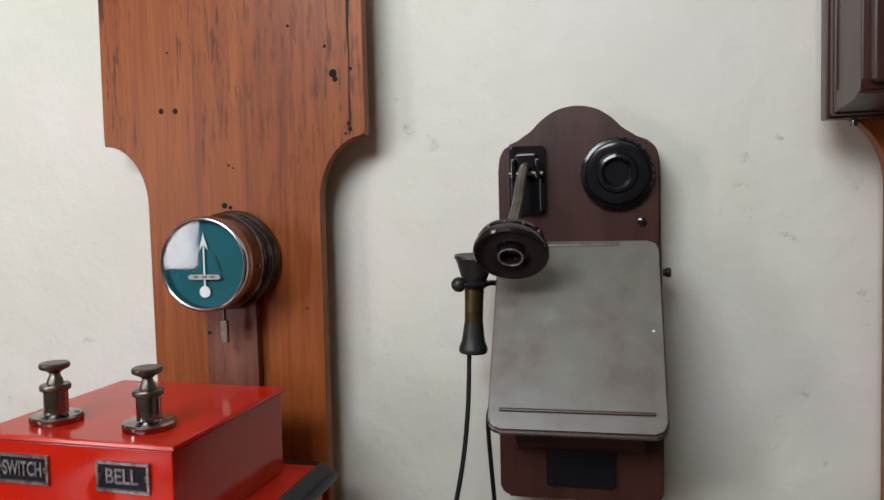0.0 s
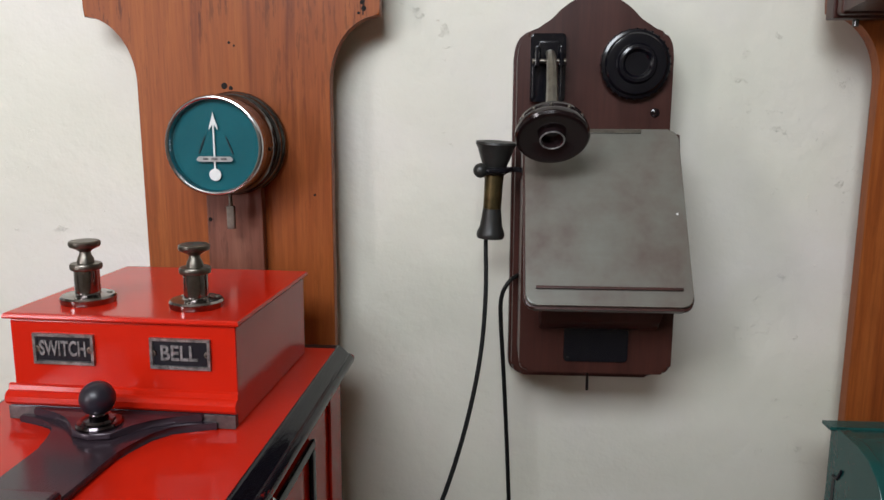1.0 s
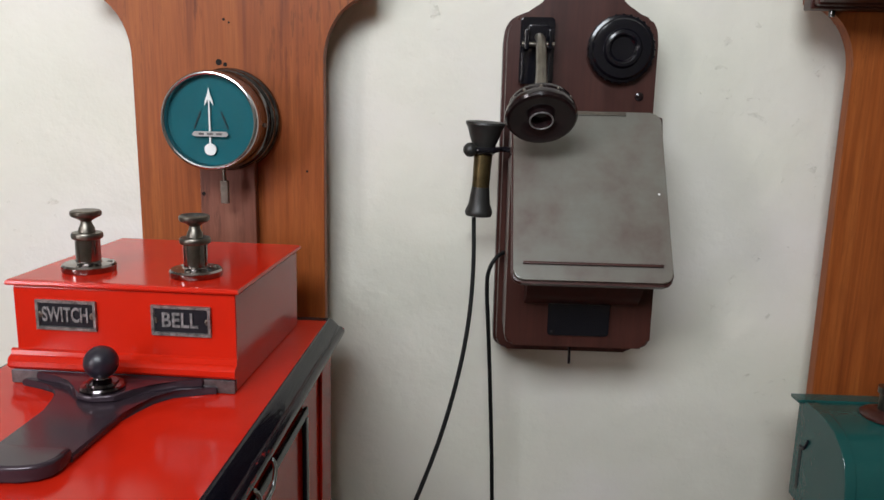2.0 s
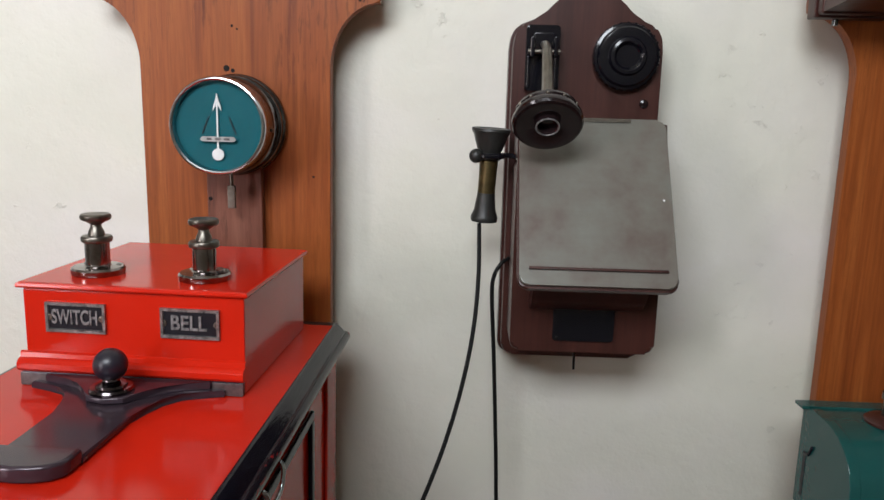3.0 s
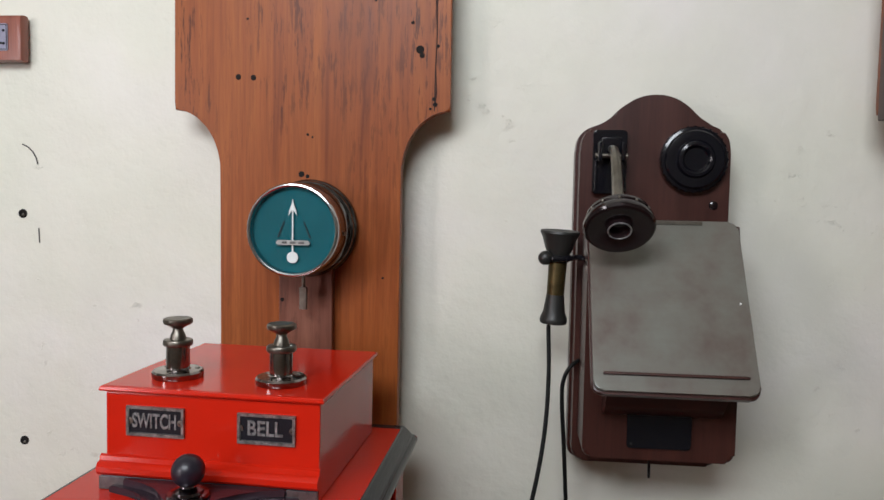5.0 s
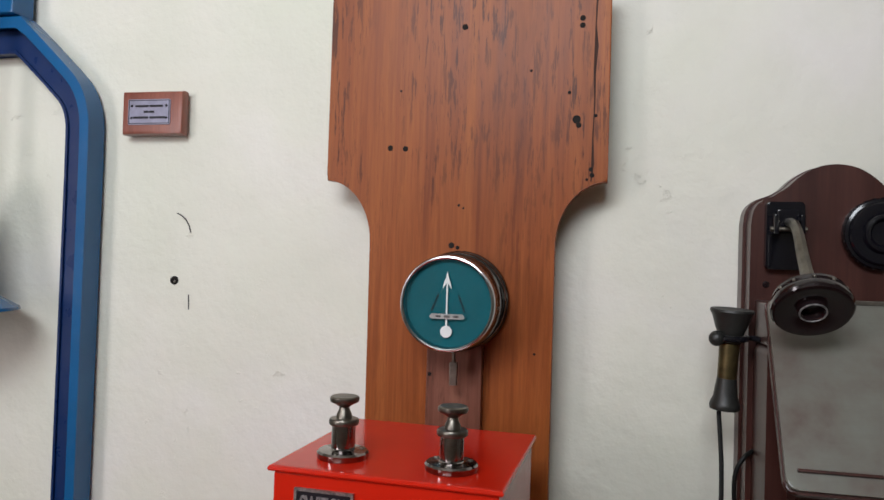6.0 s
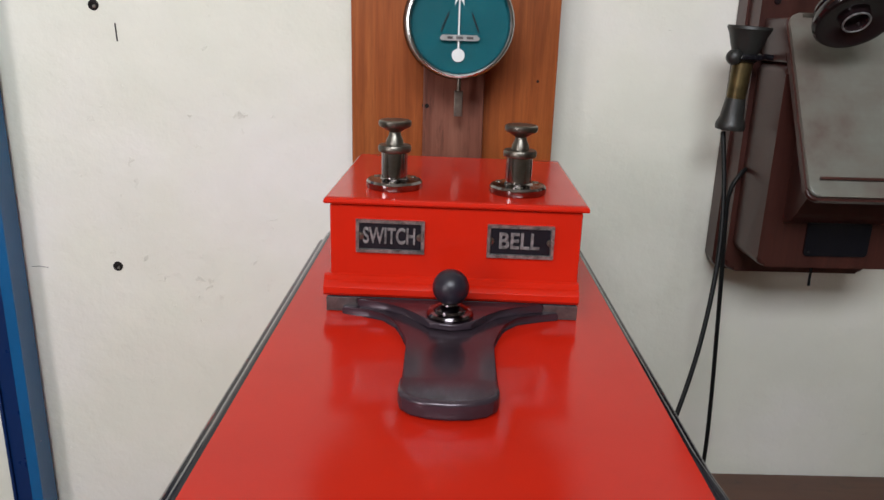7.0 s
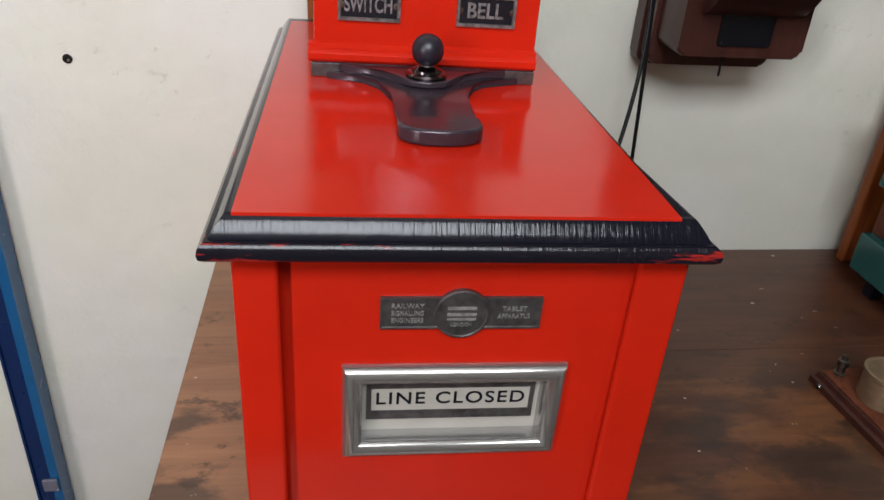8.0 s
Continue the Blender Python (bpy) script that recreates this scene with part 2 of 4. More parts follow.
KNOB = speckled("dull_black_knob", (0.016, 0.013, 0.022), 0.36, 0.8, 12, spread=0.03)
PLUNGER = speckled("polished_plunger_nickel", (0.34, 0.31, 0.30), 0.15, 0.6, 50, metal=1.0, spread=0.06)
LILAC_PLATE = speckled("silver_lilac_plate", (0.25, 0.25, 0.33), 0.35, 0.8, 60, metal=0.4)
FLOOR_WOOD = speckled("dull_floor_boards", (0.13, 0.08, 0.05), 0.5, 0.7, 4)
# Unseen ceiling and walls, coloured dull so that less light bounces back.
CEILING = speckled("ceiling_dulled_for_less_bounce", (0.36, 0.33, 0.29), 0.7, 0.9, 2)
DULLED_WALL = speckled("wall_dulled_for_less_bounce", (0.46, 0.43, 0.37), 0.7, 0.92, 3)
HOLE = material("dark_hole", (0.008, 0.005, 0.004), 0.9)
CRACK = material("dark_brown_crack", (0.040, 0.012, 0.006), 0.8)
GLASS = glass_pane()


def desk_material():
    m = material("worn_grey_brown_desk", (0.14, 0.125, 0.105), 0.34, coat=0.35, coat_rough=0.25)
    blot = add_noise(m, size=(9, 9, 9), scale=1, detail=5, rough=0.6, shift=3)
    grain = add_noise(m, size=(12, 160, 160), scale=1, detail=4, shift=8)
    c = ramp(m, blot, [(0.30, (0.100, 0.066, 0.054)), (0.46, (0.142, 0.128, 0.108)), (0.66, (0.175, 0.184, 0.156))])
    set_color(m, mix(m, ramp(m, grain, [(0.3, (0.10, 0.10, 0.10)), (0.6, (0, 0, 0))]), c, (0.10, 0.078, 0.066)))
    set_rough(m, blot, 0.28, 0.46)
    set_bump(m, blot, 0.06, 0.002)
    return m


DESK = desk_material()


# ---- building helpers ----
def thing(name, place, label, category, group="", kind=""):
    ob = new(name)
    ob.location = place
    ob.empty_display_size = 0.02
    return tagged(ob, label, category, group, kind)


def root(ob):
    while ob.parent:
        ob = ob.parent
    return ob


def finish(name, bm, mat, smooth=True):
    bmesh.ops.recalc_face_normals(bm, faces=bm.faces)
    me = bpy.data.meshes.new(name)
    bm.to_mesh(me)
    bm.free()
    if mat:
        me.materials.append(mat)
    if smooth:
        me.polygons.foreach_set("use_smooth", [True] * len(me.polygons))
        me.set_sharp_from_angle(angle=radians(35))
    return me


def part(name, bm, mat, parent, label="", smooth=True):
    """One mesh, drawn in world metres, linked under a thing or under a part."""
    base = root(parent).location
    bmesh.ops.translate(bm, verts=bm.verts, vec=-base)
    ob = new(name, finish(name, bm, mat, smooth))
    ob.parent = parent
    if smooth:
        even = ob.modifiers.new("even_normals", "WEIGHTED_NORMAL")
        even.keep_sharp, even.weight = True, 60
    return tagged(ob, label)


def structure(name, bm, mat, label, smooth=False):
    ob = new(name, finish(name, bm, mat, smooth))
    return tagged(ob, label, name.split("_")[0], kind="structure")


def box(x0, x1, y0, y1, z0, z1, bevel=0.0, seg=2, bm=None):
    bm = bm or bmesh.new()
    r = bmesh.ops.create_cube(bm, size=1.0)
    for v in r["verts"]:
        v.co = ((x0 + x1) / 2 + v.co.x * (x1 - x0), (y0 + y1) / 2 + v.co.y * (y1 - y0), (z0 + z1) / 2 + v.co.z * (z1 - z0))
    if bevel:
        edges = list({e for v in r["verts"] for e in v.link_edges})
        bmesh.ops.bevel(bm, geom=edges, offset=bevel, segments=seg, profile=0.5, affect="EDGES")
    return bm


def turn_mesh(bm, m):
    bmesh.ops.transform(bm, matrix=m, verts=bm.verts)
    return bm


def axis_to(place, direction):
    return Matrix.Translation(place) @ Vector(direction).to_track_quat("Z", "Y").to_matrix().to_4x4()


def lathe(profile, place=(0, 0, 0), direction=(0, 0, 1), seg=40, bm=None):
    """A solid of revolution from (radius, height) pairs, along direction."""
    bm = bm or bmesh.new()
    m = axis_to(place, direction)
    rings = []
    for r, h in profile:
        if r < 1e-6:
            rings.append([bm.verts.new(m @ Vector((0, 0, h)))])
        else:
            rings.append([bm.verts.new(m @ Vector((r * math.cos(a), r * math.sin(a), h))) for a in (math.tau * i / seg for i in range(seg))])
    for a, b in zip(rings, rings[1:]):
        for i in range(seg):
            j = (i + 1) % seg
            quad = [a[i % len(a)], a[j % len(a)], b[j % len(b)], b[i % len(b)]]
            quad = list(dict.fromkeys(quad))
            if len(quad) > 2:
                bm.faces.new(quad)
    for ring in (rings[0], rings[-1]):
        if len(ring) > 2:
            bm.faces.new(ring)
    return bm


def ball(place, r, seg=32):
    bm = bmesh.new()
    bmesh.ops.create_uvsphere(bm, u_segments=seg, v_segments=seg // 2, radius=r, matrix=Matrix.Translation(place))
    return bm


def prism(points, lo, hi, plane="xz", bevel=0.0, seg=2):
    """A flat outline given in one plane, made solid between lo and hi along the third axis; bevel rounds both rims."""
    bm = bmesh.new()

    def at(p, d):
        return {"xz": (p[0], d, p[1]), "yz": (d, p[0], p[1]), "xy": (p[0], p[1], d)}[plane]
    a = [bm.verts.new(at(p, lo)) for p in points]
    b = [bm.verts.new(at(p, hi)) for p in points]
    bm.faces.new(a)
    bm.faces.new(b[::-1])
    n = len(points)
    for i in range(n):
        bm.faces.new((a[i], b[i], b[(i + 1) % n], a[(i + 1) % n]))
    if bevel:
        rims = [e for e in bm.edges if (e.verts[0] in a and e.verts[1] in a) or (e.verts[0] in b and e.verts[1] in b)]
        bmesh.ops.bevel(bm, geom=rims, offset=bevel, segments=seg, profile=0.5, affect="EDGES")
    return bm


def rounded(x0, x1, z0, z1, r, n=6):
    pts = []
    for cx, cz, a0 in ((x1 - r, z1 - r, 0), (x0 + r, z1 - r, 90), (x0 + r, z0 + r, 180), (x1 - r, z0 + r, 270)):
        pts += [(cx + r * math.cos(radians(a0 + 90 * i / n)), cz + r * math.sin(radians(a0 + 90 * i / n))) for i in range(n + 1)]
    return pts


def smooth_line(points, steps=8):
    """A Catmull-Rom line through points."""
    p = [Vector(q) for q in points]
    p = [2 * p[0] - p[1], *p, 2 * p[-1] - p[-2]]
    out = []
    for a, b, c, d in zip(p, p[1:], p[2:], p[3:]):
        for i in range(steps):
            t = i / steps
            out.append(0.5 * (2 * b + (c - a) * t + (2 * a - 5 * b + 4 * c - d) * t * t + (3 * b - a - 3 * c + d) * t ** 3))
    return out + [p[-2]]


def tube(points, radius, seg=12, bm=None):
    """A round rod along points; radius may be one number or one for each point."""
    bm = bm or bmesh.new()
    pts = [Vector(q) for q in points]
    radii = radius if isinstance(radius, list) else [radius] * len(pts)
    rings, side = [], None
    for i, p in enumerate(pts):
        way = (pts[min(i + 1, len(pts) - 1)] - pts[max(i - 1, 0)]).normalized()
        if side is None:
            side = way.orthogonal().normalized()
        side = (side - way * side.dot(way)).normalized()
        up = way.cross(side)
        rings.append([bm.verts.new(p + radii[i] * (math.cos(a) * side + math.sin(a) * up)) for a in (math.tau * k / seg for k in range(seg))])
    for a, b in zip(rings, rings[1:]):
        for k in range(seg):
            bm.faces.new((a[k], a[(k + 1) % seg], b[(k + 1) % seg], b[k]))
    bm.faces.new(rings[0])
    bm.faces.new(rings[-1])
    return bm


def ring_loft(x0, x1, y0, y1, steps, bm=None):
    """Rectangles, each (inset, height), joined one to the next: a moulded rim with a closed top and bottom."""
    bm = bm or bmesh.new()
    rings = [[bm.verts.new(q) for q in ((x0 + d, y0 + d, z), (x1 - d, y0 + d, z), (x1 - d, y1 - d, z), (x0 + d, y1 - d, z))] for d, z in steps]
    for a, b in zip(rings, rings[1:]):
        for i in range(4):
            bm.faces.new((a[i], a[(i + 1) % 4], b[(i + 1) % 4], b[i]))
    bm.faces.new(rings[0])
    bm.faces.new(rings[-1])
    return bm


def picture_rim(x0, x1, z0, z1, steps):
    """A moulded rectangular frame standing in the xz plane; steps are (inset, y) from the outer back to the inner back."""
    bm = bmesh.new()
    rings = [[bm.verts.new(q) for q in ((x0 + d, y, z0 + d), (x1 - d, y, z0 + d), (x1 - d, y, z1 - d), (x0 + d, y, z1 - d))] for d, y in steps]
    for a, b in zip(rings, rings[1:] + rings[:1]):
        for i in range(4):
            bm.faces.new((a[i], a[(i + 1) % 4], b[(i + 1) % 4], b[i]))
    return bm


def lettering(name, words, size, mat, parent, place, wide=None, thick=0.0006, m=None, bold=0.0, spaced=1.0):
    """Words as raised letters that face -y, centred at place; wide squeezes them to that width."""
    cu = bpy.data.curves.new(name, "FONT")
    cu.space_character = spaced
    cu.body, cu.size, cu.align_x, cu.align_y, cu.extrude, cu.offset = words, size, "CENTER", "CENTER", thick, bold
    tmp = new(name, cu)
    bpy.context.view_layer.update()
    me = bpy.data.meshes.new_from_object(tmp.evaluated_get(bpy.context.evaluated_depsgraph_get()))
    bpy.data.objects.remove(tmp)
    bm = bmesh.new()
    bm.from_mesh(me)
    bpy.data.meshes.remove(me)
    xs = [v.co.x for v in bm.verts]
    squeeze = wide / (max(xs) - min(xs)) if wide else 1.0
    mid = (max(xs) + min(xs)) / 2
    for v in bm.verts:
        v.co.x = (v.co.x - mid) * squeeze
    turn_mesh(bm, Matrix.Translation(place) @ pose(0, 0, 0, 90))
    if m is not None:
        turn_mesh(bm, m)
    left = set(bm.verts)
    while left:
        group, edge = set(), [next(v for v in bm.verts if v in left)]
        while edge:
            v = edge.pop()
            if v not in group:
                group.add(v)
                edge += [e.other_vert(v) for e in v.link_edges]
        left -= group
        one, twin = bmesh.new(), {}
        for v in bm.verts:
            if v in group:
                twin[v] = one.verts.new(v.co)
        for f in bm.faces:
            if f.verts[0] in group:
                one.faces.new([twin[v] for v in f.verts])
        part(name, one, mat, parent, smooth=False)
    bm.free()


# ---- the room ----
def wall_with_openings(name, x0, x1, y0, y1, openings, label):
    bm = bmesh.new()
    at = x0
    for a, b, lo, hi in openings:
        box(at, a, y0, y1, 0, CEILING_Z, bm=bm)
        box(a, b, y0, y1, 0, lo, bm=bm)
        box(a, b, y0, y1, hi, CEILING_Z, bm=bm)
        at = b
    box(at, x1, y0, y1, 0, CEILING_Z, bm=bm)
    return structure(name, bm, DULLED_WALL, label)


def north_wall():
    """The plastered wall behind the instruments, a sheet of gentle unevenness with a solid back."""
    bm = bmesh.new()
    nx, nz = 150, 90
    grid = []
    for i in range(nx + 1):
        row = []
        for k in range(nz + 1):
            x, z = WEST_X + (EAST_X - WEST_X) * i / nx, CEILING_Z * k / nz
            d = 0.0022 * noise.noise(Vector((x * 3.1, 0.3, z * 3.1))) + 0.0010 * noise.noise(Vector((x * 11, 4.0, z * 11)))
            row.append(bm.verts.new((x, WALL_Y + d, z)))
        grid.append(row)
    for i in range(nx):
        for k in range(nz):
            bm.faces.new((grid[i][k], grid[i + 1][k], grid[i + 1][k + 1], grid[i][k + 1]))
    ob = structure("wall_north", bm, PLASTER, "cream painted plaster wall, uneven and scuffed", True)
    back = bmesh.new()
    box(WEST_X, EAST_X, WALL_Y + 0.01, WALL_Y + 0.25, 0, CEILING_Z, bm=back)
    structure("wall_core", back, PLASTER, "solid masonry behind the plaster")
    return ob


north_wall()
# South and side walls and ceiling are unseen; their dull colours cut the fill light.
wall_with_openings("wall_south", WEST_X, EAST_X, SOUTH_Y - 0.25, SOUTH_Y, WINDOWS, "unseen wall with two windows, dulled to weaken bounced light")
structure("wall_west", box(WEST_X - 0.2, WEST_X, SOUTH_Y - 0.25, WALL_Y + 0.25, 0, CEILING_Z), DULLED_WALL, "unseen side wall, dulled to weaken bounced light")
structure("wall_east", box(EAST_X, EAST_X + 0.2, SOUTH_Y - 0.25, WALL_Y + 0.25, 0, CEILING_Z), DULLED_WALL, "unseen side wall, dulled to weaken bounced light")
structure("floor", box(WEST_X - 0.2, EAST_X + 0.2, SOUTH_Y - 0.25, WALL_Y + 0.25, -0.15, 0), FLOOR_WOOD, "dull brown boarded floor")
structure("ceiling", box(WEST_X - 0.2, EAST_X + 0.2, SOUTH_Y - 0.25, WALL_Y + 0.25, CEILING_Z, CEILING_Z + 0.15), CEILING, "unseen ceiling, dulled to weaken bounced light")


# ---- table ----
def build_table():
    t = thing("table", (0.3, 0.6, 0), "dark stained wooden table with a worn, scratched top", "table")
    for y0, y1 in ((0.7345, 1.052), (0.4245, 0.734), (0.1145, 0.424)):
        part("plank", box(-0.831, 1.35, y0, y1, TABLE_Z - 0.035, TABLE_Z, 0.0008), TABLE, t)
    part("apron", box(-0.80, 1.31, 0.15, 0.175, TABLE_Z - 0.14, TABLE_Z - 0.036, 0.003), TABLE, t)
    for x in (-0.79, 1.24):
        for y in (0.18, 0.96):
            part("leg", box(x, x + 0.06, y, y + 0.06, 0, TABLE_Z - 0.036, 0.004), TABLE, t)


build_table()


# ---- shaped wooden wall boards ----
def board_outline(cx, top):
    half, narrow, z0, z1 = 0.2055, 0.1355, 1.549, 1.640
    right = [(half - (half - narrow) * math.sin(a), z0 + (z1 - z0) * math.cos(a)) for a in (radians(90 * i / 14) for i in range(15))]
    pts = [(narrow, TABLE_Z + 0.004)] + right[::-1] + [(half, z1 + 0.012), (half, top)]
    return [(cx + x, z) for x, z in pts] + [(cx - x, z) for x, z in pts[::-1]]


def build_board(cx, label):
    b = thing("wall_board", (cx, WALL_Y, TABLE_Z), label, "wooden board", "shaped wooden wall boards")
    part("panel", prism(board_outline(cx, 1.922), 0.995, 1.016, bevel=0.003), PINE, b)
    for dx in (-0.09, 0.06):
        part("batten", box(cx + dx, cx + dx + 0.03, 1.0165, 1.056, 0.9, 1.85), PINE, b)
    return b


board = build_board(-0.529, "varnished orange-brown wooden wall board with scooped shoulders and nail holes")
build_board(0.470, "varnished orange-brown wooden wall board below a dark clock case")
for x, z, r in ((-0.634, 1.691, 0.0042), (-0.611, 1.690, 0.0042), (-0.365, 1.730, 0.006), (-0.362, 1.722, 0.004), (-0.538, 1.550, 0.0045),
                (-0.529, 1.547, 0.003), (-0.527, 1.866, 0.0045), (-0.360, 1.872, 0.004), (-0.360, 1.862, 0.004), (-0.376, 1.768, 0.0025), (-0.565, 1.365, 0.0028),
                (-0.344, 1.660, 0.003), (-0.342, 1.652, 0.0035), (-0.349, 1.646, 0.002), (-0.529, 1.608, 0.002), (-0.522, 1.604, 0.0015), (-0.339, 1.735, 0.0025),
                (-0.62, 1.775, 0.0018), (-0.43, 1.80, 0.002), (-0.478, 1.443, 0.0015), (-0.415, 1.40, 0.0018)):
    part("nail_hole", lathe([(r, 0), (r * 0.9, 0.0006), (0, 0.0008)], (x - 0.003, 0.9949, z - 0.003), (0, -1, 0), 12), HOLE, board, "dark nail hole")
crack = [(-0.3455, 1.921), (-0.3430, 1.90), (-0.3445, 1.86), (-0.3425, 1.83), (-0.3445, 1.79), (-0.3435, 1.75), (-0.3450, 1.70), (-0.3440, 1.665), (-0.3460, 1.640)]
crack_w = [0.0006, 0.0016, 0.0010, 0.0034, 0.0020, 0.0010, 0.0012, 0.0026, 0.0010]
part("crack", prism([(x - w, z) for (x, z), w in zip(crack, crack_w)] + [(x + w * 0.6, z) for (x, z), w in reversed(list(zip(crack, crack_w)))], 0.9944, 0.9950), CRACK, board, "long dark drying crack", smooth=False)
part("casing_strip", box(-0.569, -0.489, 0.979, 0.9946, TABLE_Z + 0.01, 1.46, 0.002), STRIP_WOOD, board, "reddish brown wooden casing strip")
part("strip_hole", lathe([(0.003, 0), (0.0027, 0.0006), (0, 0.0008)], (-0.564, 0.9788, 1.363), (0, -1, 0), 12), HOLE, board, "dark nail hole")


# ---- round indicator ----
def build_gauge():
    c = Vector((-0.5255, 0.9945, 1.468))
    g = thing("needle_indicator", c, "round nickel-cased needle indicator with a teal dial on the board", "indicator")
    body = part("case", lathe([(0.070, 0.0005), (0.0715, 0.004), (0.0715, 0.008), (0.070, 0.011), (0.0668, 0.013), (0.0665, 0.017), (0.0690, 0.020), (0.0695, 0.024), (0.0680, 0.027),
                               (0.0652, 0.029), (0.0648, 0.033), (0.0662, 0.036), (0.0662, 0.039), (0.0638, 0.042), (0.0625, 0.046), (0.0625, 0.072)], c, (0, -1, 0), 64), STEEL, g, "tarnished nickel case")
    part("bezel", lathe([(0.0625, 0.0722), (0.0645, 0.0745), (0.0648, 0.078), (0.0640, 0.0795), (0.0640, 0.0860), (0.0646, 0.0880), (0.0641, 0.0915), (0.0626, 0.0940), (0.0608, 0.0945), (0.0590, 0.0935), (0.0580, 0.0900), (0.0580, 0.0722)], c, (0, -1, 0), 64),
         CHROME, g, "bright chrome bezel")
    part("dial", lathe([(0.0577, 0.073), (0.0577, 0.0835), (0, 0.0835)], c, (0, -1, 0), 64), TEAL, g, "teal dial card")
    y = c.y - 0.0868
    needle = prism([(-0.0011, 1.438), (0.0011, 1.438), (0.0009, 1.4975), (0.0058, 1.4895), (0.0050, 1.4960), (0.0018, 1.5045), (0, 1.513), (-0.0018, 1.5045), (-0.0050, 1.4960), (-0.0058, 1.4895), (-0.0009, 1.4975)], y - 0.0007, y + 0.0007)
    turn_mesh(needle, Matrix.Translation((c.x - 0.0012, 0, -0.002)))
    nd = part("needle", needle, WHITE, g, "white arrow needle", smooth=False)
    part("needle_disc", lathe([(0.0078, -0.0008), (0.0078, 0.0010), (0, 0.0012)], (c.x - 0.0012, y, 1.431), (0, -1, 0), 32), WHITE, nd, "white disc")
    plate = part("name_plate", prism([(c.x - 0.024, 1.4505), (c.x - 0.021, 1.4480), (c.x + 0.021, 1.4480), (c.x + 0.024, 1.4505), (c.x + 0.021, 1.4545), (c.x - 0.021, 1.4545)], y - 0.0035, y - 0.0022),
                 PALE_METAL, g, "small pale plate", smooth=False)
    for x0, x1 in ((-0.015, -0.008), (-0.004, 0.004), (0.008, 0.016)):
        part("mark", box(c.x + x0, c.x + x1, y - 0.0040, y - 0.0036, 1.4498, 1.4527), GREY_METAL, plate)
    for dx, lean in ((-0.018, 22), (0.018, -22)):
        bm = box(-0.0008, 0.0008, -0.0004, 0.0004, -0.012, 0.012)
        part("stop_pin", turn_mesh(bm, pose(c.x + dx, c.y - 0.0845, 1.469, 0, lean, 0)), INK, g, "fine dark stop wire")
    pane = part("glass", lathe([(0.0582, 0.0922), (0.0582, 0.0930), (0.03, 0.0946), (0, 0.0950)], c, (0, -1, 0), 48), GLASS, g, "clear glass")
    pane.visible_shadow = False
    part("screw", lathe([(0.0028, 0), (0.0026, 0.0015), (0, 0.002)], (c.x + 0.063, c.y - 0.055, 1.463), (1, 0, 0), 12), DULL_STEEL, g)
    part("hook_pin", tube([(c.x + 0.002, c.y - 0.045, 1.410), (c.x + 0.002, c.y - 0.045, 1.385)], 0.0026), DULL_STEEL, g, "small steel catch")
    part("hook_tongue", box(c.x - 0.0035, c.x + 0.0075, c.y - 0.048, c.y - 0.042, 1.354, 1.386, 0.0012), DULL_STEEL, g)


build_gauge()


# ---- red tablet instrument ----
BOX_TURN = Matrix.Translation((-0.533, 0.648, 0)) @ pose(0, 0, 0, 0, 0, -1.1) @ Matrix.Translation((0.533, -0.648, 0))


def tapered(bm, y0, y1):
    """The top's moulding stands out as an ear at the front corner and runs narrower towards the wall."""
    bmesh.ops.bisect_plane(bm, geom=bm.verts[:] + bm.edges[:] + bm.faces[:], plane_co=(0, y0 + 0.12, 0), plane_no=(0, 1, 0))
    for v in bm.verts:
        if v.co.x > -0.5:
            v.co.x += 0.003 - 0.009 * min(1.0, (v.co.y - y0) / 0.12) - 0.002 * (v.co.y - y0) / (y1 - y0)
    return bm


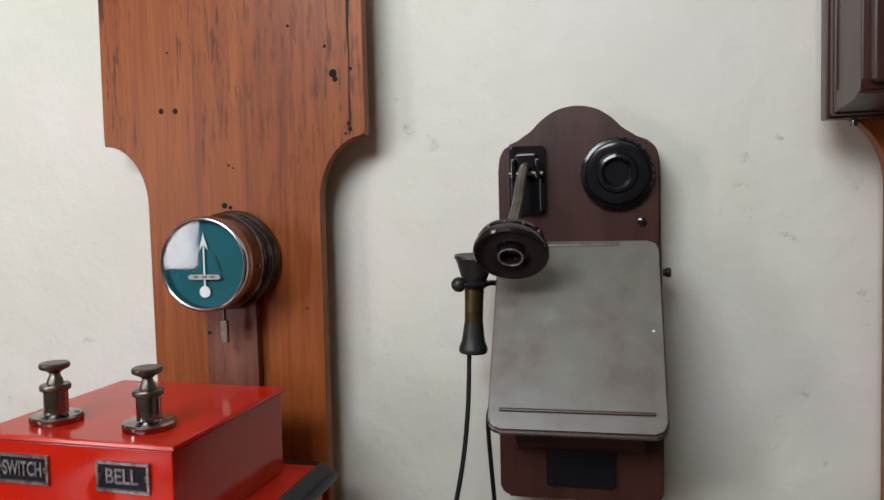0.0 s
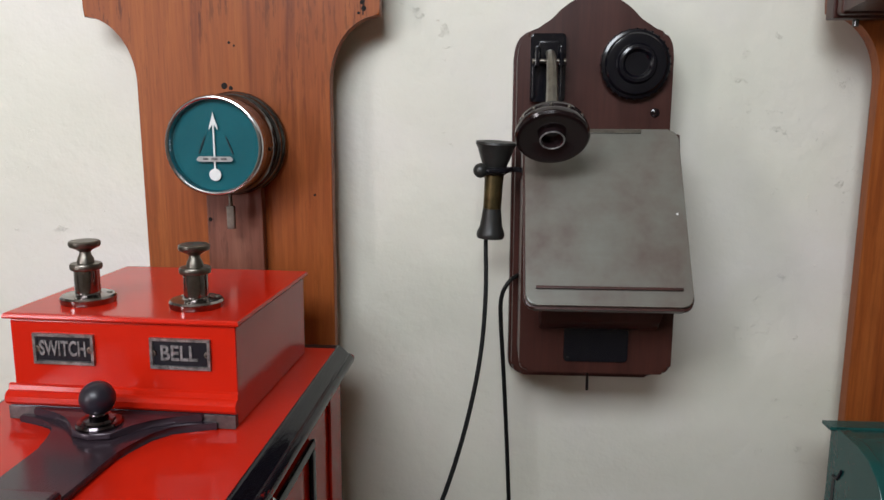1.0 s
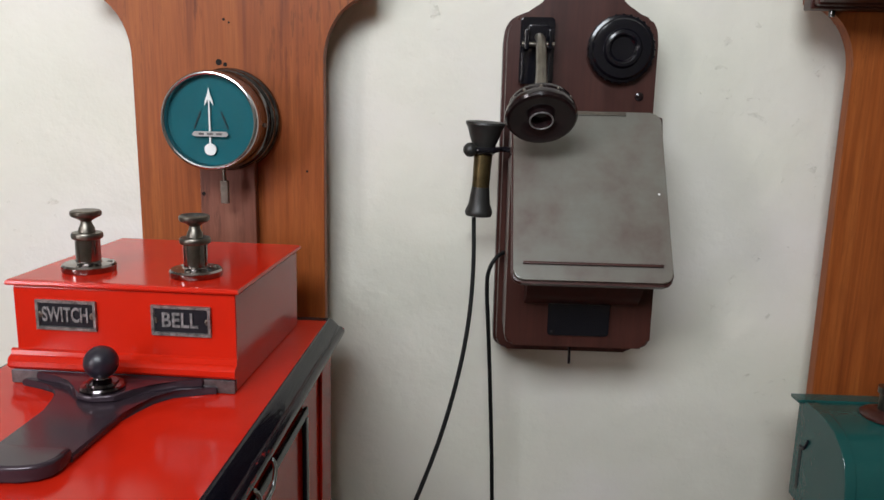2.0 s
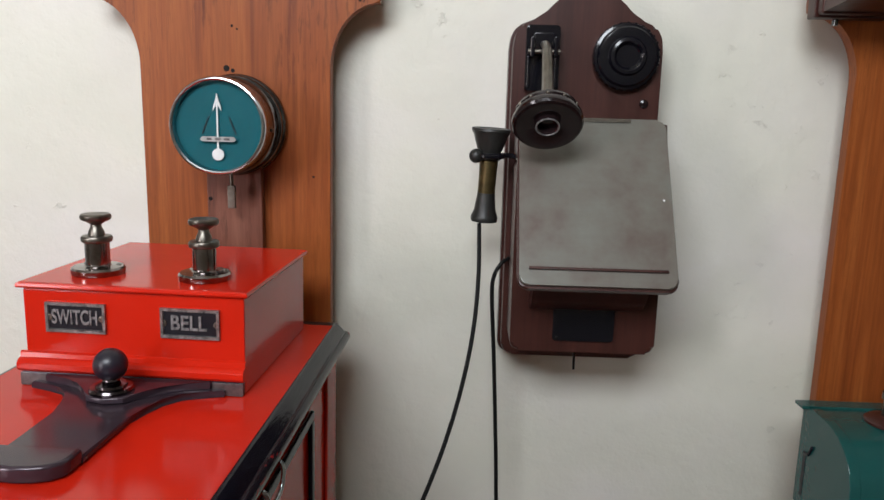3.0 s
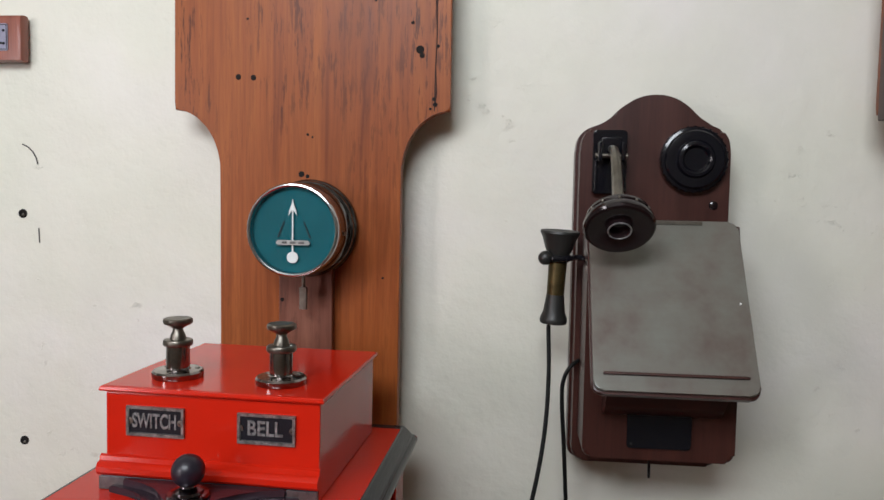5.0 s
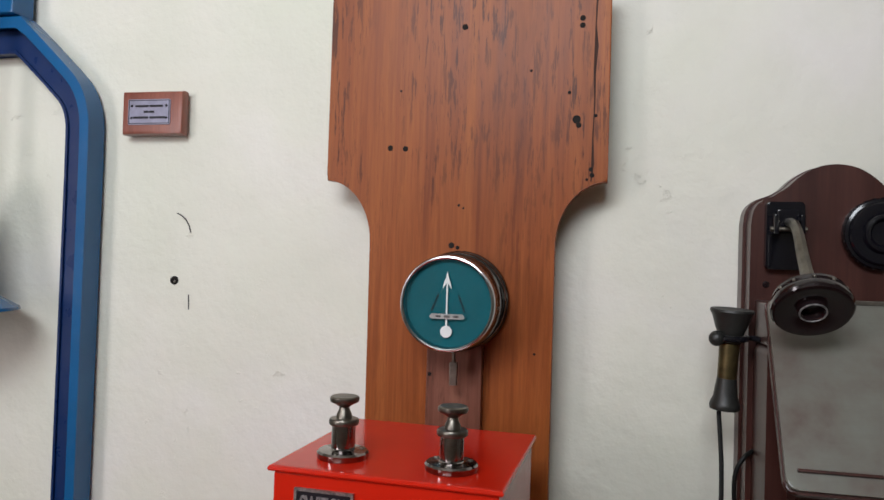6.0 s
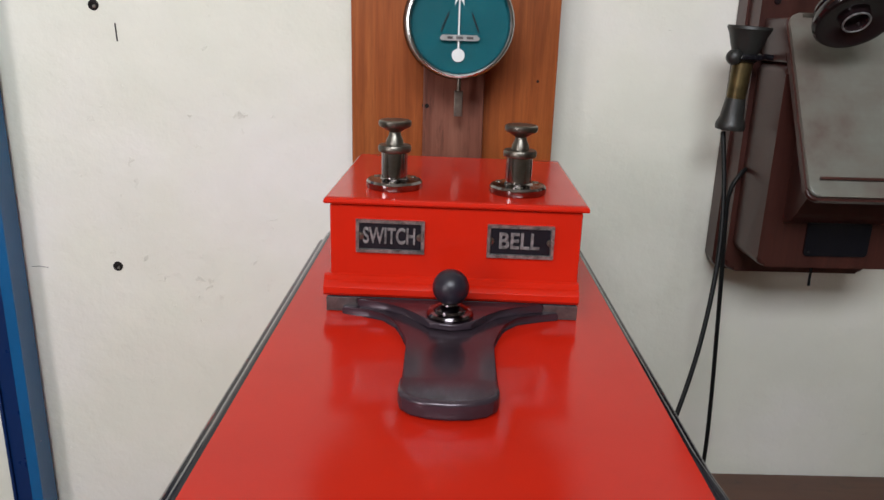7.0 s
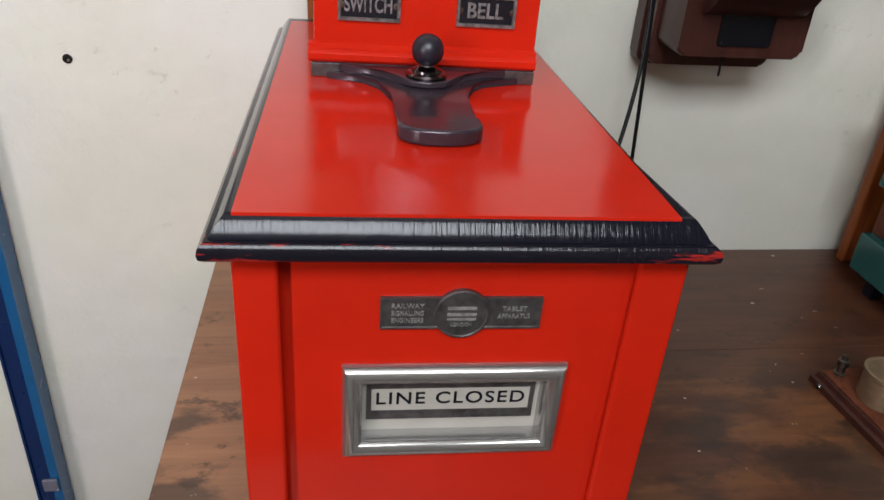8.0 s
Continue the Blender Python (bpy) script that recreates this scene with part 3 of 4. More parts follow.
def build_instrument():
    t = thing("tablet_instrument", (-0.535, 0.64, TABLE_Z), "red gloss painted railway tablet instrument with black mouldings on the table", "railway instrument")
    t.rotation_euler = (0, radians(0.3), radians(-0.9))
    x0, x1, y0, y1 = -0.7095, -0.3520, 0.3075, 0.940
    bx0, bx1, rx, by0, by1, zt = -0.6945, -0.3800, -0.3640, 0.337, 0.920, 1.1738
    wx0, wx1, wz0, wz1 = -0.6160, -0.4372, 0.9780, 1.0702
    part("body", box(bx0, bx1, by0 + 0.028, by1, TABLE_Z, zt, 0.004, 3), RED, t, "red gloss painted cabinet body")
    front = box(bx0 + 0.0425, wx0 + 0.012, by0, by0 + 0.0278, TABLE_Z, zt - 0.0005)
    box(wx1 - 0.012, rx - 0.0395, by0, by0 + 0.0278, TABLE_Z, zt - 0.0005, bm=front)
    box(wx0 + 0.012, wx1 - 0.012, by0, by0 + 0.0278, TABLE_Z, wz0 + 0.012, bm=front)
    box(wx0 + 0.012, wx1 - 0.012, by0, by0 + 0.0278, wz1 - 0.012, zt - 0.0005, bm=front)
    bmesh.ops.remove_doubles(front, verts=front.verts, dist=0.0001)
    part("front_panel", front, RED, t, smooth=False)
    for a, b, d in ((bx0 + 0.001, bx0 + 0.0423, 0.014), (rx - 0.0393, rx + 0.002, 0.002)):
        part("groove_bed", box(a, b, by0 + d, by0 + 0.0278, TABLE_Z, zt - 0.0006), RED, t)
    for a, b in ((bx0 + 0.002, bx0 + 0.0345), (rx - 0.034, rx + 0.005)):
        part("stile", box(a, b, by0 - 0.0060, by0 + 0.0018, TABLE_Z + 0.003, zt - 0.001, 0.0035, 3), RED, t)
    # right side: frame of black beading, posts and a bail handle
    part("side_post", box(bx1 + 0.0002, bx1 + 0.0045, 0.862, 0.919, TABLE_Z + 0.01, zt - 0.001, 0.002), RED, t)
    part("side_post", box(bx1 + 0.0002, bx1 + 0.0150, 0.3655, 0.395, TABLE_Z + 0.01, zt - 0.001, 0.002), RED, t)
    sy0, sy1, sz0, sz1 = 0.425, 0.775, 0.86, 1.138
    for q in ((sy0, sy1, sz1 - 0.012, sz1), (sy0, sy1, sz0, sz0 + 0.012), (sy0, sy0 + 0.012, sz0 + 0.0125, sz1 - 0.0125), (sy1 - 0.012, sy1, sz0 + 0.0125, sz1 - 0.0125)):
        part("side_bead", box(bx1 + 0.0005, bx1 + 0.0065, *q, 0.0022), BLACK, t, "black beading")
    handle = part("side_handle", tube(smooth_line([(bx1 + 0.004, 0.582, 1.160), (bx1 + 0.017, 0.575, 1.171), (bx1 + 0.022, 0.573, 1.165), (bx1 + 0.022, 0.566, 1.150), (bx1 + 0.021, 0.556, 1.145),
                                                    (bx1 + 0.021, 0.538, 1.145), (bx1 + 0.022, 0.528, 1.150), (bx1 + 0.022, 0.521, 1.165), (bx1 + 0.017, 0.519, 1.171), (bx1 + 0.004, 0.528, 1.160)], 6), 0.0022), CHROME, t, "chrome bail handle")
    for y in (0.528, 0.582):
        part("boss", lathe([(0.0055, 0), (0.0055, 0.0025), (0.0035, 0.0045), (0, 0.005)], (bx1 + 0.0002, y, 1.160), (1, 0, 0), 16), DULL_STEEL, handle)
    # top
    part("top_edge", tapered(ring_loft(x0 + 0.004, x1 - 0.004, y0 + 0.004, y1 - 0.004, [(0.0005, 1.1884), (0.0008, 1.1890), (0.0030, 1.1894), (0.0036, 1.1905), (0.0055, 1.1938), (0.0077, 1.1971), (0.0100, 1.2002), (0.0124, 1.2031), (0.0138, 1.2042), (0.0160, 1.2046)]), y0, y1), BLACK, t, "black gloss moulded edge")
    part("top_lip", tapered(ring_loft(x0, x1, y0, y1, [(0.014, 1.1740), (0.004, 1.1744), (0.0008, 1.1770), (0.0, 1.1810), (0.0008, 1.1850), (0.0038, 1.1882)]), y0, y1), BLACK_CHIPPED, t, "black lip chipped back to red")
    part("top_panel", box(x0 + 0.0215, x1 - 0.0265, y0 + 0.0160, y1 - 0.0350, 1.2008, 1.2050, 0.0003), RED, t, "glossy red top")
    # switch box on the top
    sx0, sx1, fy, ky, bz = -0.652, -0.413, 0.652, 0.884, 1.2052
    sb = part("switch_box", turn_mesh(box(sx0 + 0.004, sx1 - 0.004, fy, ky, bz, 1.306, 0.002), BOX_TURN), RED, t, "red switch box")
    part("lid", turn_mesh(ring_loft(sx0 - 0.001, sx1 + 0.001, fy - 0.005, ky + 0.003, [(0.005, 1.3062), (0.001, 1.3072), (0.0, 1.309), (0.0008, 1.3118), (0.003, 1.3132)]), BOX_TURN), RED, sb)
    bead = [(fy - 0.0002, 1.2202), (fy - 0.008, 1.2205), (fy - 0.0105, 1.2235), (fy - 0.0105, 1.2290), (fy - 0.008, 1.2325), (fy - 0.004, 1.2340), (fy - 0.003, 1.2385), (fy - 0.0002, 1.2400)]
    part("base_bead", turn_mesh(prism(bead, sx0 - 0.001, sx1 - 0.003, "yz"), BOX_TURN), RED, sb, "rounded red moulding")
    for word, a, b, z in (("SWITCH", -0.6235, -0.5605, 1.2775), ("BELL", -0.5030, -0.4420, 1.2772)):
        plate = part("label_plate", turn_mesh(picture_rim(a, b, z - 0.0155, z + 0.0155, [(0, fy - 0.0002), (0, fy - 0.0035), (0.0028, fy - 0.0035), (0.0034, fy - 0.0016), (0.0034, fy - 0.0002)]), BOX_TURN), WORN_SILVER, t, "steel rimmed label plate")
        part("label_field", turn_mesh(box(a + 0.0033, b - 0.0033, fy - 0.0015, fy - 0.0003, z - 0.0122, z + 0.0122), BOX_TURN), INK, plate, "black field")
        wide = 0.048 if word == "SWITCH" else 0.037
        lettering("letter", word, 0.0212, GREY_LETTER, plate, ((a + b) / 2 - 0.001, fy - 0.0022, z), wide, m=BOX_TURN, bold=0.0004)
        for s in (-1, 1):
            cx = (a + b) / 2 + s * 0.0275
            part("scroll", turn_mesh(lathe([(0.0036, 0), (0.0034, 0.0012), (0.0016, 0.0014), (0.0012, 0.0006), (0, 0.0006)], (cx, fy - 0.0016, z), (0, -1, 0), 14), BOX_TURN), DULL_STEEL, plate)
    for x, y in ((-0.5925, 0.702), (-0.4735, 0.696)):
        z = 1.3134
        key = part("plunger", lathe([(0.0265, 0), (0.0272, 0.002), (0.0272, 0.006), (0.0255, 0.008), (0.0145, 0.0085), (0.0125, 0.010), (0.0125, 0.034), (0.0135, 0.0345)], (x, y, z), seg=40), PLUNGER, t, "nickel plunger base")
        part("collar", lathe([(0.0150, 0.0347), (0.0158, 0.036), (0.0158, 0.0395), (0.0148, 0.041), (0.0085, 0.0415), (0.0078, 0.046), (0.0058, 0.050), (0.0054, 0.053)], (x, y, z), seg=36), DULL_STEEL, key, "knurled steel collar")
        part("button", lathe([(0.0056, 0.0532), (0.0086, 0.0555), (0.0148, 0.0585), (0.0157, 0.0605), (0.0154, 0.0635), (0.0138, 0.0646), (0, 0.0636)], (x, y, z), seg=36), DULL_STEEL, key, "dished dark steel button")
        for a in (30, 150, 270):
            part("screw", lathe([(0.003, 0), (0.0028, 0.0008), (0, 0.0012)], (x + 0.0205 * math.cos(radians(a)), y + 0.0205 * math.sin(radians(a)), z + 0.0081), seg=10), DULL_STEEL, key)
    # iron slide bracket: flat bar along the box, sweeping into a tongue
    cx, zt2 = -0.5345, 1.2165
    bar = part("bracket_bar", turn_mesh(box(-0.650, -0.417, fy - 0.0075, fy - 0.0004, 1.2052, 1.2198, 0.0012), BOX_TURN), IRON, t, "dark iron bracket bar")
    for a, b in ((-0.6503, -0.618), (-0.452, -0.4167)):
        part("bar_end", turn_mesh(box(a, b, fy - 0.0095, fy - 0.0078, 1.2056, 1.2192, 0.0006), BOX_TURN), GREY_METAL, bar, "worn grey bar end")
    half = [(0.100, fy - 0.008), (0.100, fy - 0.015), (0.078, fy - 0.018), (0.060, fy - 0.026), (0.047, fy - 0.042), (0.040, fy - 0.062), (0.0365, fy - 0.085), (0.036, 0.486)]
    line = [(cx + x, y) for x, y in half] + [(cx - x, y) for x, y in half[::-1]]
    part("tongue", prism(line, 1.2052, zt2 - 0.004, "xy", bevel=0.0022), IRON, bar, "dark iron tongue")
    hump = [(0.088, fy - 0.008), (0.085, fy - 0.0145), (0.060, fy - 0.018), (0.042, fy - 0.028), (0.030, fy - 0.044), (0.018, fy - 0.061), (0, fy - 0.066)]
    line = [(cx + x, y) for x, y in hump] + [(cx - x, y) for x, y in hump[-2::-1]]
    part("upper_web", prism(line, zt2 - 0.0038, zt2 + 0.0035, "xy", bevel=0.0025, seg=3), IRON, bar, "dark iron web")
    nose = [(0.0360, 0.486), (0.0365, 0.470), (0.0345, 0.461), (0.027, 0.4535), (0.015, 0.449), (0, 0.4475)]
    line = [(cx - 0.0007 + x, y) for x, y in nose] + [(cx - 0.0007 - x, y) for x, y in nose[-2::-1]]
    part("tongue_end", prism(line, 1.2052, 1.2200, "xy", bevel=0.0035, seg=3), IRON, bar, "rounded iron tongue end")
    kx, ky2 = -0.535, 0.607
    kn = part("knob_foot", lathe([(0.0205, 1.2202), (0.0208, 1.2225), (0.0195, 1.2245), (0.0150, 1.2252), (0.0145, 1.2275), (0.0115, 1.2292), (0.0080, 1.2308), (0.0070, 1.2335)], (kx, ky2, 0), seg=36), DARK_NICKEL, bar, "stepped nickel foot")
    part("knob", ball((kx, ky2, 1.2462), 0.0160), KNOB, bar, "round black knob")
    # maker's plate
    f = by0 - 0.0002
    mp = part("maker_plate", picture_rim(-0.5882, -0.4662, 1.1045, 1.1320, [(0, f), (0, f - 0.003), (0.0014, f - 0.0032), (0.002, f - 0.0024), (0.002, f)]), GREY_METAL, t, "grey cast maker's plate")
    part("plate_field", box(-0.5864, -0.4680, f - 0.0022, f, 1.1063, 1.1302), GREY_METAL, mp)
    part("roundel", lathe([(0.0210, 0.0004), (0.0210, 0.0040), (0.0196, 0.0046), (0.0188, 0.0036), (0, 0.0036)], (-0.5272, f, 1.1180), (0, -1, 0), 40), GREY_METAL, mp, "round boss")
    for k, w in enumerate(("RAILWAY", "SIGNALLING", "ENGINEERS")):
        lettering("letter", w, 0.0056, DULL_LETTER, mp, (-0.5677, f - 0.0027, 1.1246 - 0.0064 * k), 0.024)
    for k, w in enumerate(("TABLET", "APPARATUS")):
        lettering("letter", w, 0.0056, DULL_LETTER, mp, (-0.4872, f - 0.0027, 1.1220 - 0.0066 * k), 0.019 + 0.006 * k)
    lettering("letter", "LONDON", 0.0044, DULL_LETTER, mp, (-0.5272, f - 0.0041, 1.1090), 0.016)
    for z, h in ((1.1235, 0.0018), (1.1180, 0.0016), (1.1138, 0.0012)):
        part("bar", box(-0.5272 - 0.011, -0.5272 + 0.011, f - 0.0044, f - 0.0034, z - h * 0.7, z + h * 0.7), DULL_LETTER, mp)
    # line indicator window
    rim = part("indicator_frame", picture_rim(wx0, wx1, wz0, wz1, [(0, f), (0.0006, f - 0.003), (0.0025, f - 0.0065), (0.0060, f - 0.0090), (0.0095, f - 0.0096), (0.0130, f - 0.0084), (0.0155, f - 0.0050), (0.0162, f - 0.0020), (0.0168, f + 0.0095), (0.0125, f + 0.0095), (0.0125, f)]), BRUSHED, t, "brushed steel window frame")
    part("backing", box(wx0 + 0.0125, wx1 - 0.0125, f + 0.0097, f + 0.0115, wz0 + 0.0125, wz1 - 0.0125), IVORY, rim, "ivory card")
    lx0, lx1, lz0, lz1 = -0.5962, -0.4582, 1.0080, 1.0435
    g = f + 0.0105
    flag = part("flag_border", picture_rim(lx0, lx1, lz0, lz1, [(0, g - 0.0019), (0, g - 0.0034), (0.0040, g - 0.0034), (0.0040, g - 0.0019)]), GREY_METAL, t, "dark border of the flag")
    part("flag", box(lx0 + 0.0036, lx1 - 0.0036, g - 0.0030, g - 0.0019, lz0 + 0.0090, lz1 - 0.0036), IVORY, flag, "white flag card")
    part("flag_shade", box(lx0 + 0.0036, lx1 - 0.0036, g - 0.0032, g - 0.0019, lz0 + 0.0030, lz0 + 0.0088), GREY_METAL, flag, "dark lower band")
    lettering("letter", "LINE CLOSED", 0.0170, INK, flag, ((lx0 + lx1) / 2, g - 0.0033, lz0 + 0.0208), 0.122, 0.0002, bold=0.0002, spaced=1.15)
    return t


red_instrument = build_instrument()
red_instrument.location += Vector((-0.001, -0.005, 0))


# ---- wall telephone ----
def phone_outline(cx, half, z0, grow=0.0):
    top = [(v.x, v.y) for v in smooth_line([(half, 1.585, 0), (half - 0.003, 1.604, 0), (half - 0.012, 1.617, 0), (half - 0.026, 1.6235, 0), (0.070, 1.628, 0), (0.058, 1.636, 0), (0.046, 1.648, 0), (0.030, 1.659, 0), (0.014, 1.6645, 0), (0, 1.666, 0)], 4)]
    r = 0.016
    low = [(half - r + r * math.sin(a), z0 + r - r * math.cos(a)) for a in (radians(90 * i / 6) for i in range(7))]
    pts = low + top
    return [(cx + x, z + grow * (z > 1.5)) for x, z in pts] + [(cx - x, z + grow * (z > 1.5)) for x, z in pts[-2::-1]]


def build_phone():
    cx = -0.033
    t = thing("wall_telephone", (cx, WALL_Y, 1.14), "antique dark mahogany wall telephone with a sloping writing desk", "telephone")
    part("back_board", prism(phone_outline(cx - 0.002, 0.1068, 1.134), 1.026, 1.057, bevel=0.004), MAHOGANY, t)
    part("front_board", prism(phone_outline(cx - 0.0025, 0.1025, 1.142, -0.002), 0.990, 1.0255, bevel=0.006, seg=3), MAHOGANY, t)
    part("lower_case", prism(rounded(cx - 0.098, cx + 0.098, 1.176, 1.432, 0.012), 0.906, 0.9895, bevel=0.006, seg=3), MAHOGANY, t)
    part("upper_case", prism([(0.9893, 1.4322), (0.9075, 1.4322), (0.925, 1.462), (0.925, 1.485), (0.9893, 1.485)], cx - 0.098, cx + 0.098, "yz", bevel=0.003), MAHOGANY, t)
    brk = [(0.9055, 1.236), (0.885, 1.243), (0.868, 1.258), (0.852, 1.283), (0.838, 1.296), (0.840, 1.318), (0.9055, 1.421)]
    part("desk_bracket", prism(brk, cx - 0.074, cx + 0.074, "yz", bevel=0.002), MAHOGANY, t, "curved mahogany bracket")
    # sloping writing desk
    top, low = Vector((-0.034, 0.9265, 1.491)), Vector((-0.034, 0.8015, 1.293))
    v = (top - low).normalized()
    length = (top - low).length
    slope = Matrix((Vector((1, 0, 0)), Vector((0, v.y, v.z)), Vector((1, 0, 0)).cross(v))).transposed().to_4x4()
    slope.translation = low

    def lay(points, lo, hi, bevel=0.0, seg=2):
        return turn_mesh(prism(points, lo, hi, "xy", bevel, seg), slope)
    desk = part("writing_desk", lay(rounded(-0.0955, 0.0955, 0.0, length, 0.012), -0.006, 0.0, 0.0025), DESK, t, "worn grey-brown writing desk lid")
    part("desk_step", lay(rounded(-0.0975, 0.0975, -0.003, length + 0.001, 0.013), -0.014, -0.0062, 0.003), MAHOGANY, desk)
    part("pencil_ledge", turn_mesh(box(-0.084, 0.084, 0.0190, 0.0225, 0.0002, 0.0042, 0.001), slope), MAHOGANY, desk, "thin pencil ledge")
    part("hinge_strip", turn_mesh(box(-0.080, 0.050, length - 0.0065, length - 0.0015, 0.0002, 0.0020, 0.0006), slope), DULL_STEEL, desk, "steel hinge strip")
    part("paint_speck", lathe([(0.0016, 0), (0.001, 0.0006), (0, 0.0007)], slope @ Vector((0.0855, 0.117, 0.0001)), slope.col[2].xyz, 8), WHITE, desk, "white paint speck")
    # ringer cup
    c = (0.0155, 0.9898, 1.5745)
    cup = part("ringer_cup", lathe([(0.0445, 0.0), (0.0453, 0.003), (0.0453, 0.011), (0.0440, 0.0135), (0.0405, 0.0145), (0.0400, 0.0175), (0.0380, 0.0195), (0.0320, 0.0205), (0.0262, 0.0200), (0.0250, 0.0235), (0.0235, 0.0255), (0.0200, 0.0262), (0.0180, 0.0250), (0.0168, 0.0205), (0.0150, 0.0190), (0.0, 0.0185)], c, (0, -1, 0), 56), BAKELITE, t, "black bakelite receiver cup")
    for i in range(28):
        a = math.tau * i / 28
        part("rib", turn_mesh(box(-0.0006, 0.0006, -0.0013, 0.0013, -0.005, 0.005),
             Matrix.Translation((c[0] + 0.0453 * math.cos(a), c[1] - 0.008, c[2] + 0.0453 * math.sin(a))) @ pose(0, 0, 0, 90, 0, 0) @ pose(0, 0, 0, 0, 0, math.degrees(a))), BAKELITE, cup)
    part("board_screw", lathe([(0.0062, 0), (0.0058, 0.002), (0.003, 0.003), (0, 0.0032)], (0.046, 0.9898, 1.512), (0, -1, 0), 16), BROWN_BAKELITE, t, "dark screw head")
    part("board_screw", lathe([(0.0045, 0), (0.004, 0.0015), (0, 0.0022)], (-0.118, 0.9898, 1.506), (0, -1, 0), 16), BROWN_BAKELITE, t, "dark screw head")
    # mouthpiece on its arm
    mount = part("arm_mount", prism(rounded(-0.1215, -0.0755, 1.526, 1.6135, 0.004), 0.9760, 0.9896, bevel=0.003), BAKELITE, t, "black mounting block")
    part("pivot_block", box(-0.112, -0.085, 0.9600, 0.9758, 1.578, 1.603, 0.003), BAKELITE, mount)
    for s in (-1, 1):
        part("pivot_ear", box(-0.0985 + s * 0.0155 - 0.003, -0.0985 + s * 0.0155 + 0.003, 0.952, 0.9758, 1.570, 1.596, 0.002), BAKELITE, mount)
        part("rail", box(-0.0985 + s * 0.0185 - 0.002, -0.0985 + s * 0.0185 + 0.002, 0.9730, 0.9758, 1.530, 1.572, 0.001), BAKELITE, mount)
    part("pivot_pin", tube([(-0.120, 0.960, 1.577), (-0.077, 0.960, 1.577)], 0.0034, 14), DULL_STEEL, mount, "steel pivot pin")
    d = Vector((0, -math.cos(radians(45)), -math.sin(radians(45))))
    face = Vector((-0.103, 0.822, 1.480))
    back = face - d * 0.030
    arm_line = smooth_line([(-0.0985, 0.960, 1.586), (-0.0980, 0.934, 1.582), (-0.0990, 0.906, 1.566), (-0.1000, 0.880, 1.540), tuple(back - Vector((0, 0.004, -0.010)))], 6)
    bm = tube(arm_line, [0.0055 + 0.0022 * i / len(arm_line) for i in range(len(arm_line))], 8)
    arm = part("arm", bm, DULL_STEEL, t, "curved steel arm")
    mouth = part("mouthpiece", lathe([(0.012, -0.034), (0.016, -0.030), (0.030, -0.026), (0.0385, -0.022), (0.0395, -0.018), (0.0385, -0.0155), (0.0405, -0.013), (0.0425, -0.009), (0.0425, -0.004),
                                      (0.0405, -0.0012), (0.036, 0.0), (0.020, -0.004), (0.0152, -0.0045), (0.0148, -0.0010), (0.0145, 0.0000), (0.0125, 0.0010), (0.0110, -0.0005), (0.0105, -0.008), (0, -0.008)], face, d, 56), BROWN_BAKELITE, t, "dark brown bakelite mouthpiece")
    side = Vector((1, 0, 0))
    up = side.cross(d)
    loop = [face + d * 0.0008 + 0.0136 * (math.cos(math.tau * k / 36) * side + math.sin(math.tau * k / 36) * up) for k in range(37)]
    # added pale ring paints the highlight that the mouthpiece's inner rim catches
    part("rim_highlight", tube(loop, 0.0010, 8), GREY_LETTER, mouth, "pale ring standing in for the inner rim's highlight")
    for a in (35, 65, 95, 125, 150):
        o = face - d * 0.0168 + 0.0388 * (math.cos(radians(a)) * side + math.sin(radians(a)) * (up if up.z > 0 else -up))
        part("rim_screw", ball(o, 0.0022, 10), DULL_STEEL, mouth)
    # receiver on its hook
    top_c, way = Vector((-0.165, 0.949, 1.474)), Vector((-0.006, 0.006, -0.128)).normalized()
    rec = part("receiver", lathe([(0.0, 0.004), (0.020, 0.002), (0.0262, 0.0), (0.0268, 0.003), (0.0235, 0.009), (0.0195, 0.022), (0.0165, 0.030), (0.0125, 0.040)], top_c, way, 36), DULL_BLACK, t, "black trumpet receiver")
    part("receiver_tube", lathe([(0.0124, 0.0402), (0.0128, 0.043), (0.0122, 0.060), (0.0120, 0.088)], top_c, way, 32), BRASS, rec, "worn brass grip")
    part("receiver_foot", lathe([(0.0121, 0.0882), (0.0135, 0.100), (0.0150, 0.112), (0.0182, 0.120), (0.0190, 0.124), (0.0180, 0.128), (0.006, 0.1295), (0.0, 0.1295)], top_c, way, 32), DULL_BLACK, rec)
    ring_c = top_c + way * 0.037
    hook = part("hook_fork", tube(smooth_line([(-0.1225, 0.950, 1.436), tuple(ring_c + Vector((0.024, -0.002, 0.001))), tuple(ring_c + Vector((0.014, -0.016, 0))), tuple(ring_c + Vector((-0.004, -0.020, 0))), tuple(ring_c + Vector((-0.016, -0.014, 0)))]), 0.0036, 10), BAKELITE, t, "black switch hook")
    part("hook_fork", tube(smooth_line([tuple(ring_c + Vector((0.024, -0.002, 0.001))), tuple(ring_c + Vector((0.014, 0.014, 0))), tuple(ring_c + Vector((-0.006, 0.018, 0)))]), 0.0036, 10), BAKELITE, t)
    part("hook_ball", ball(ring_c + Vector((-0.018, -0.014, 0)), 0.0098, 20), DULL_BLACK, hook)
    part("hook_collar", lathe([(0.0135, 0.031), (0.0165, 0.033), (0.0165, 0.041), (0.0135, 0.043)], top_c, way, 28), DULL_BLACK, rec)
    # name plate, side peg and the stay wire below
    pl = part("badge", prism(rounded(-0.0740, 0.0080, 1.1930, 1.2430, 0.004), 0.9020, 0.9056, bevel=0.001), BAKELITE, t, "blank black plate")
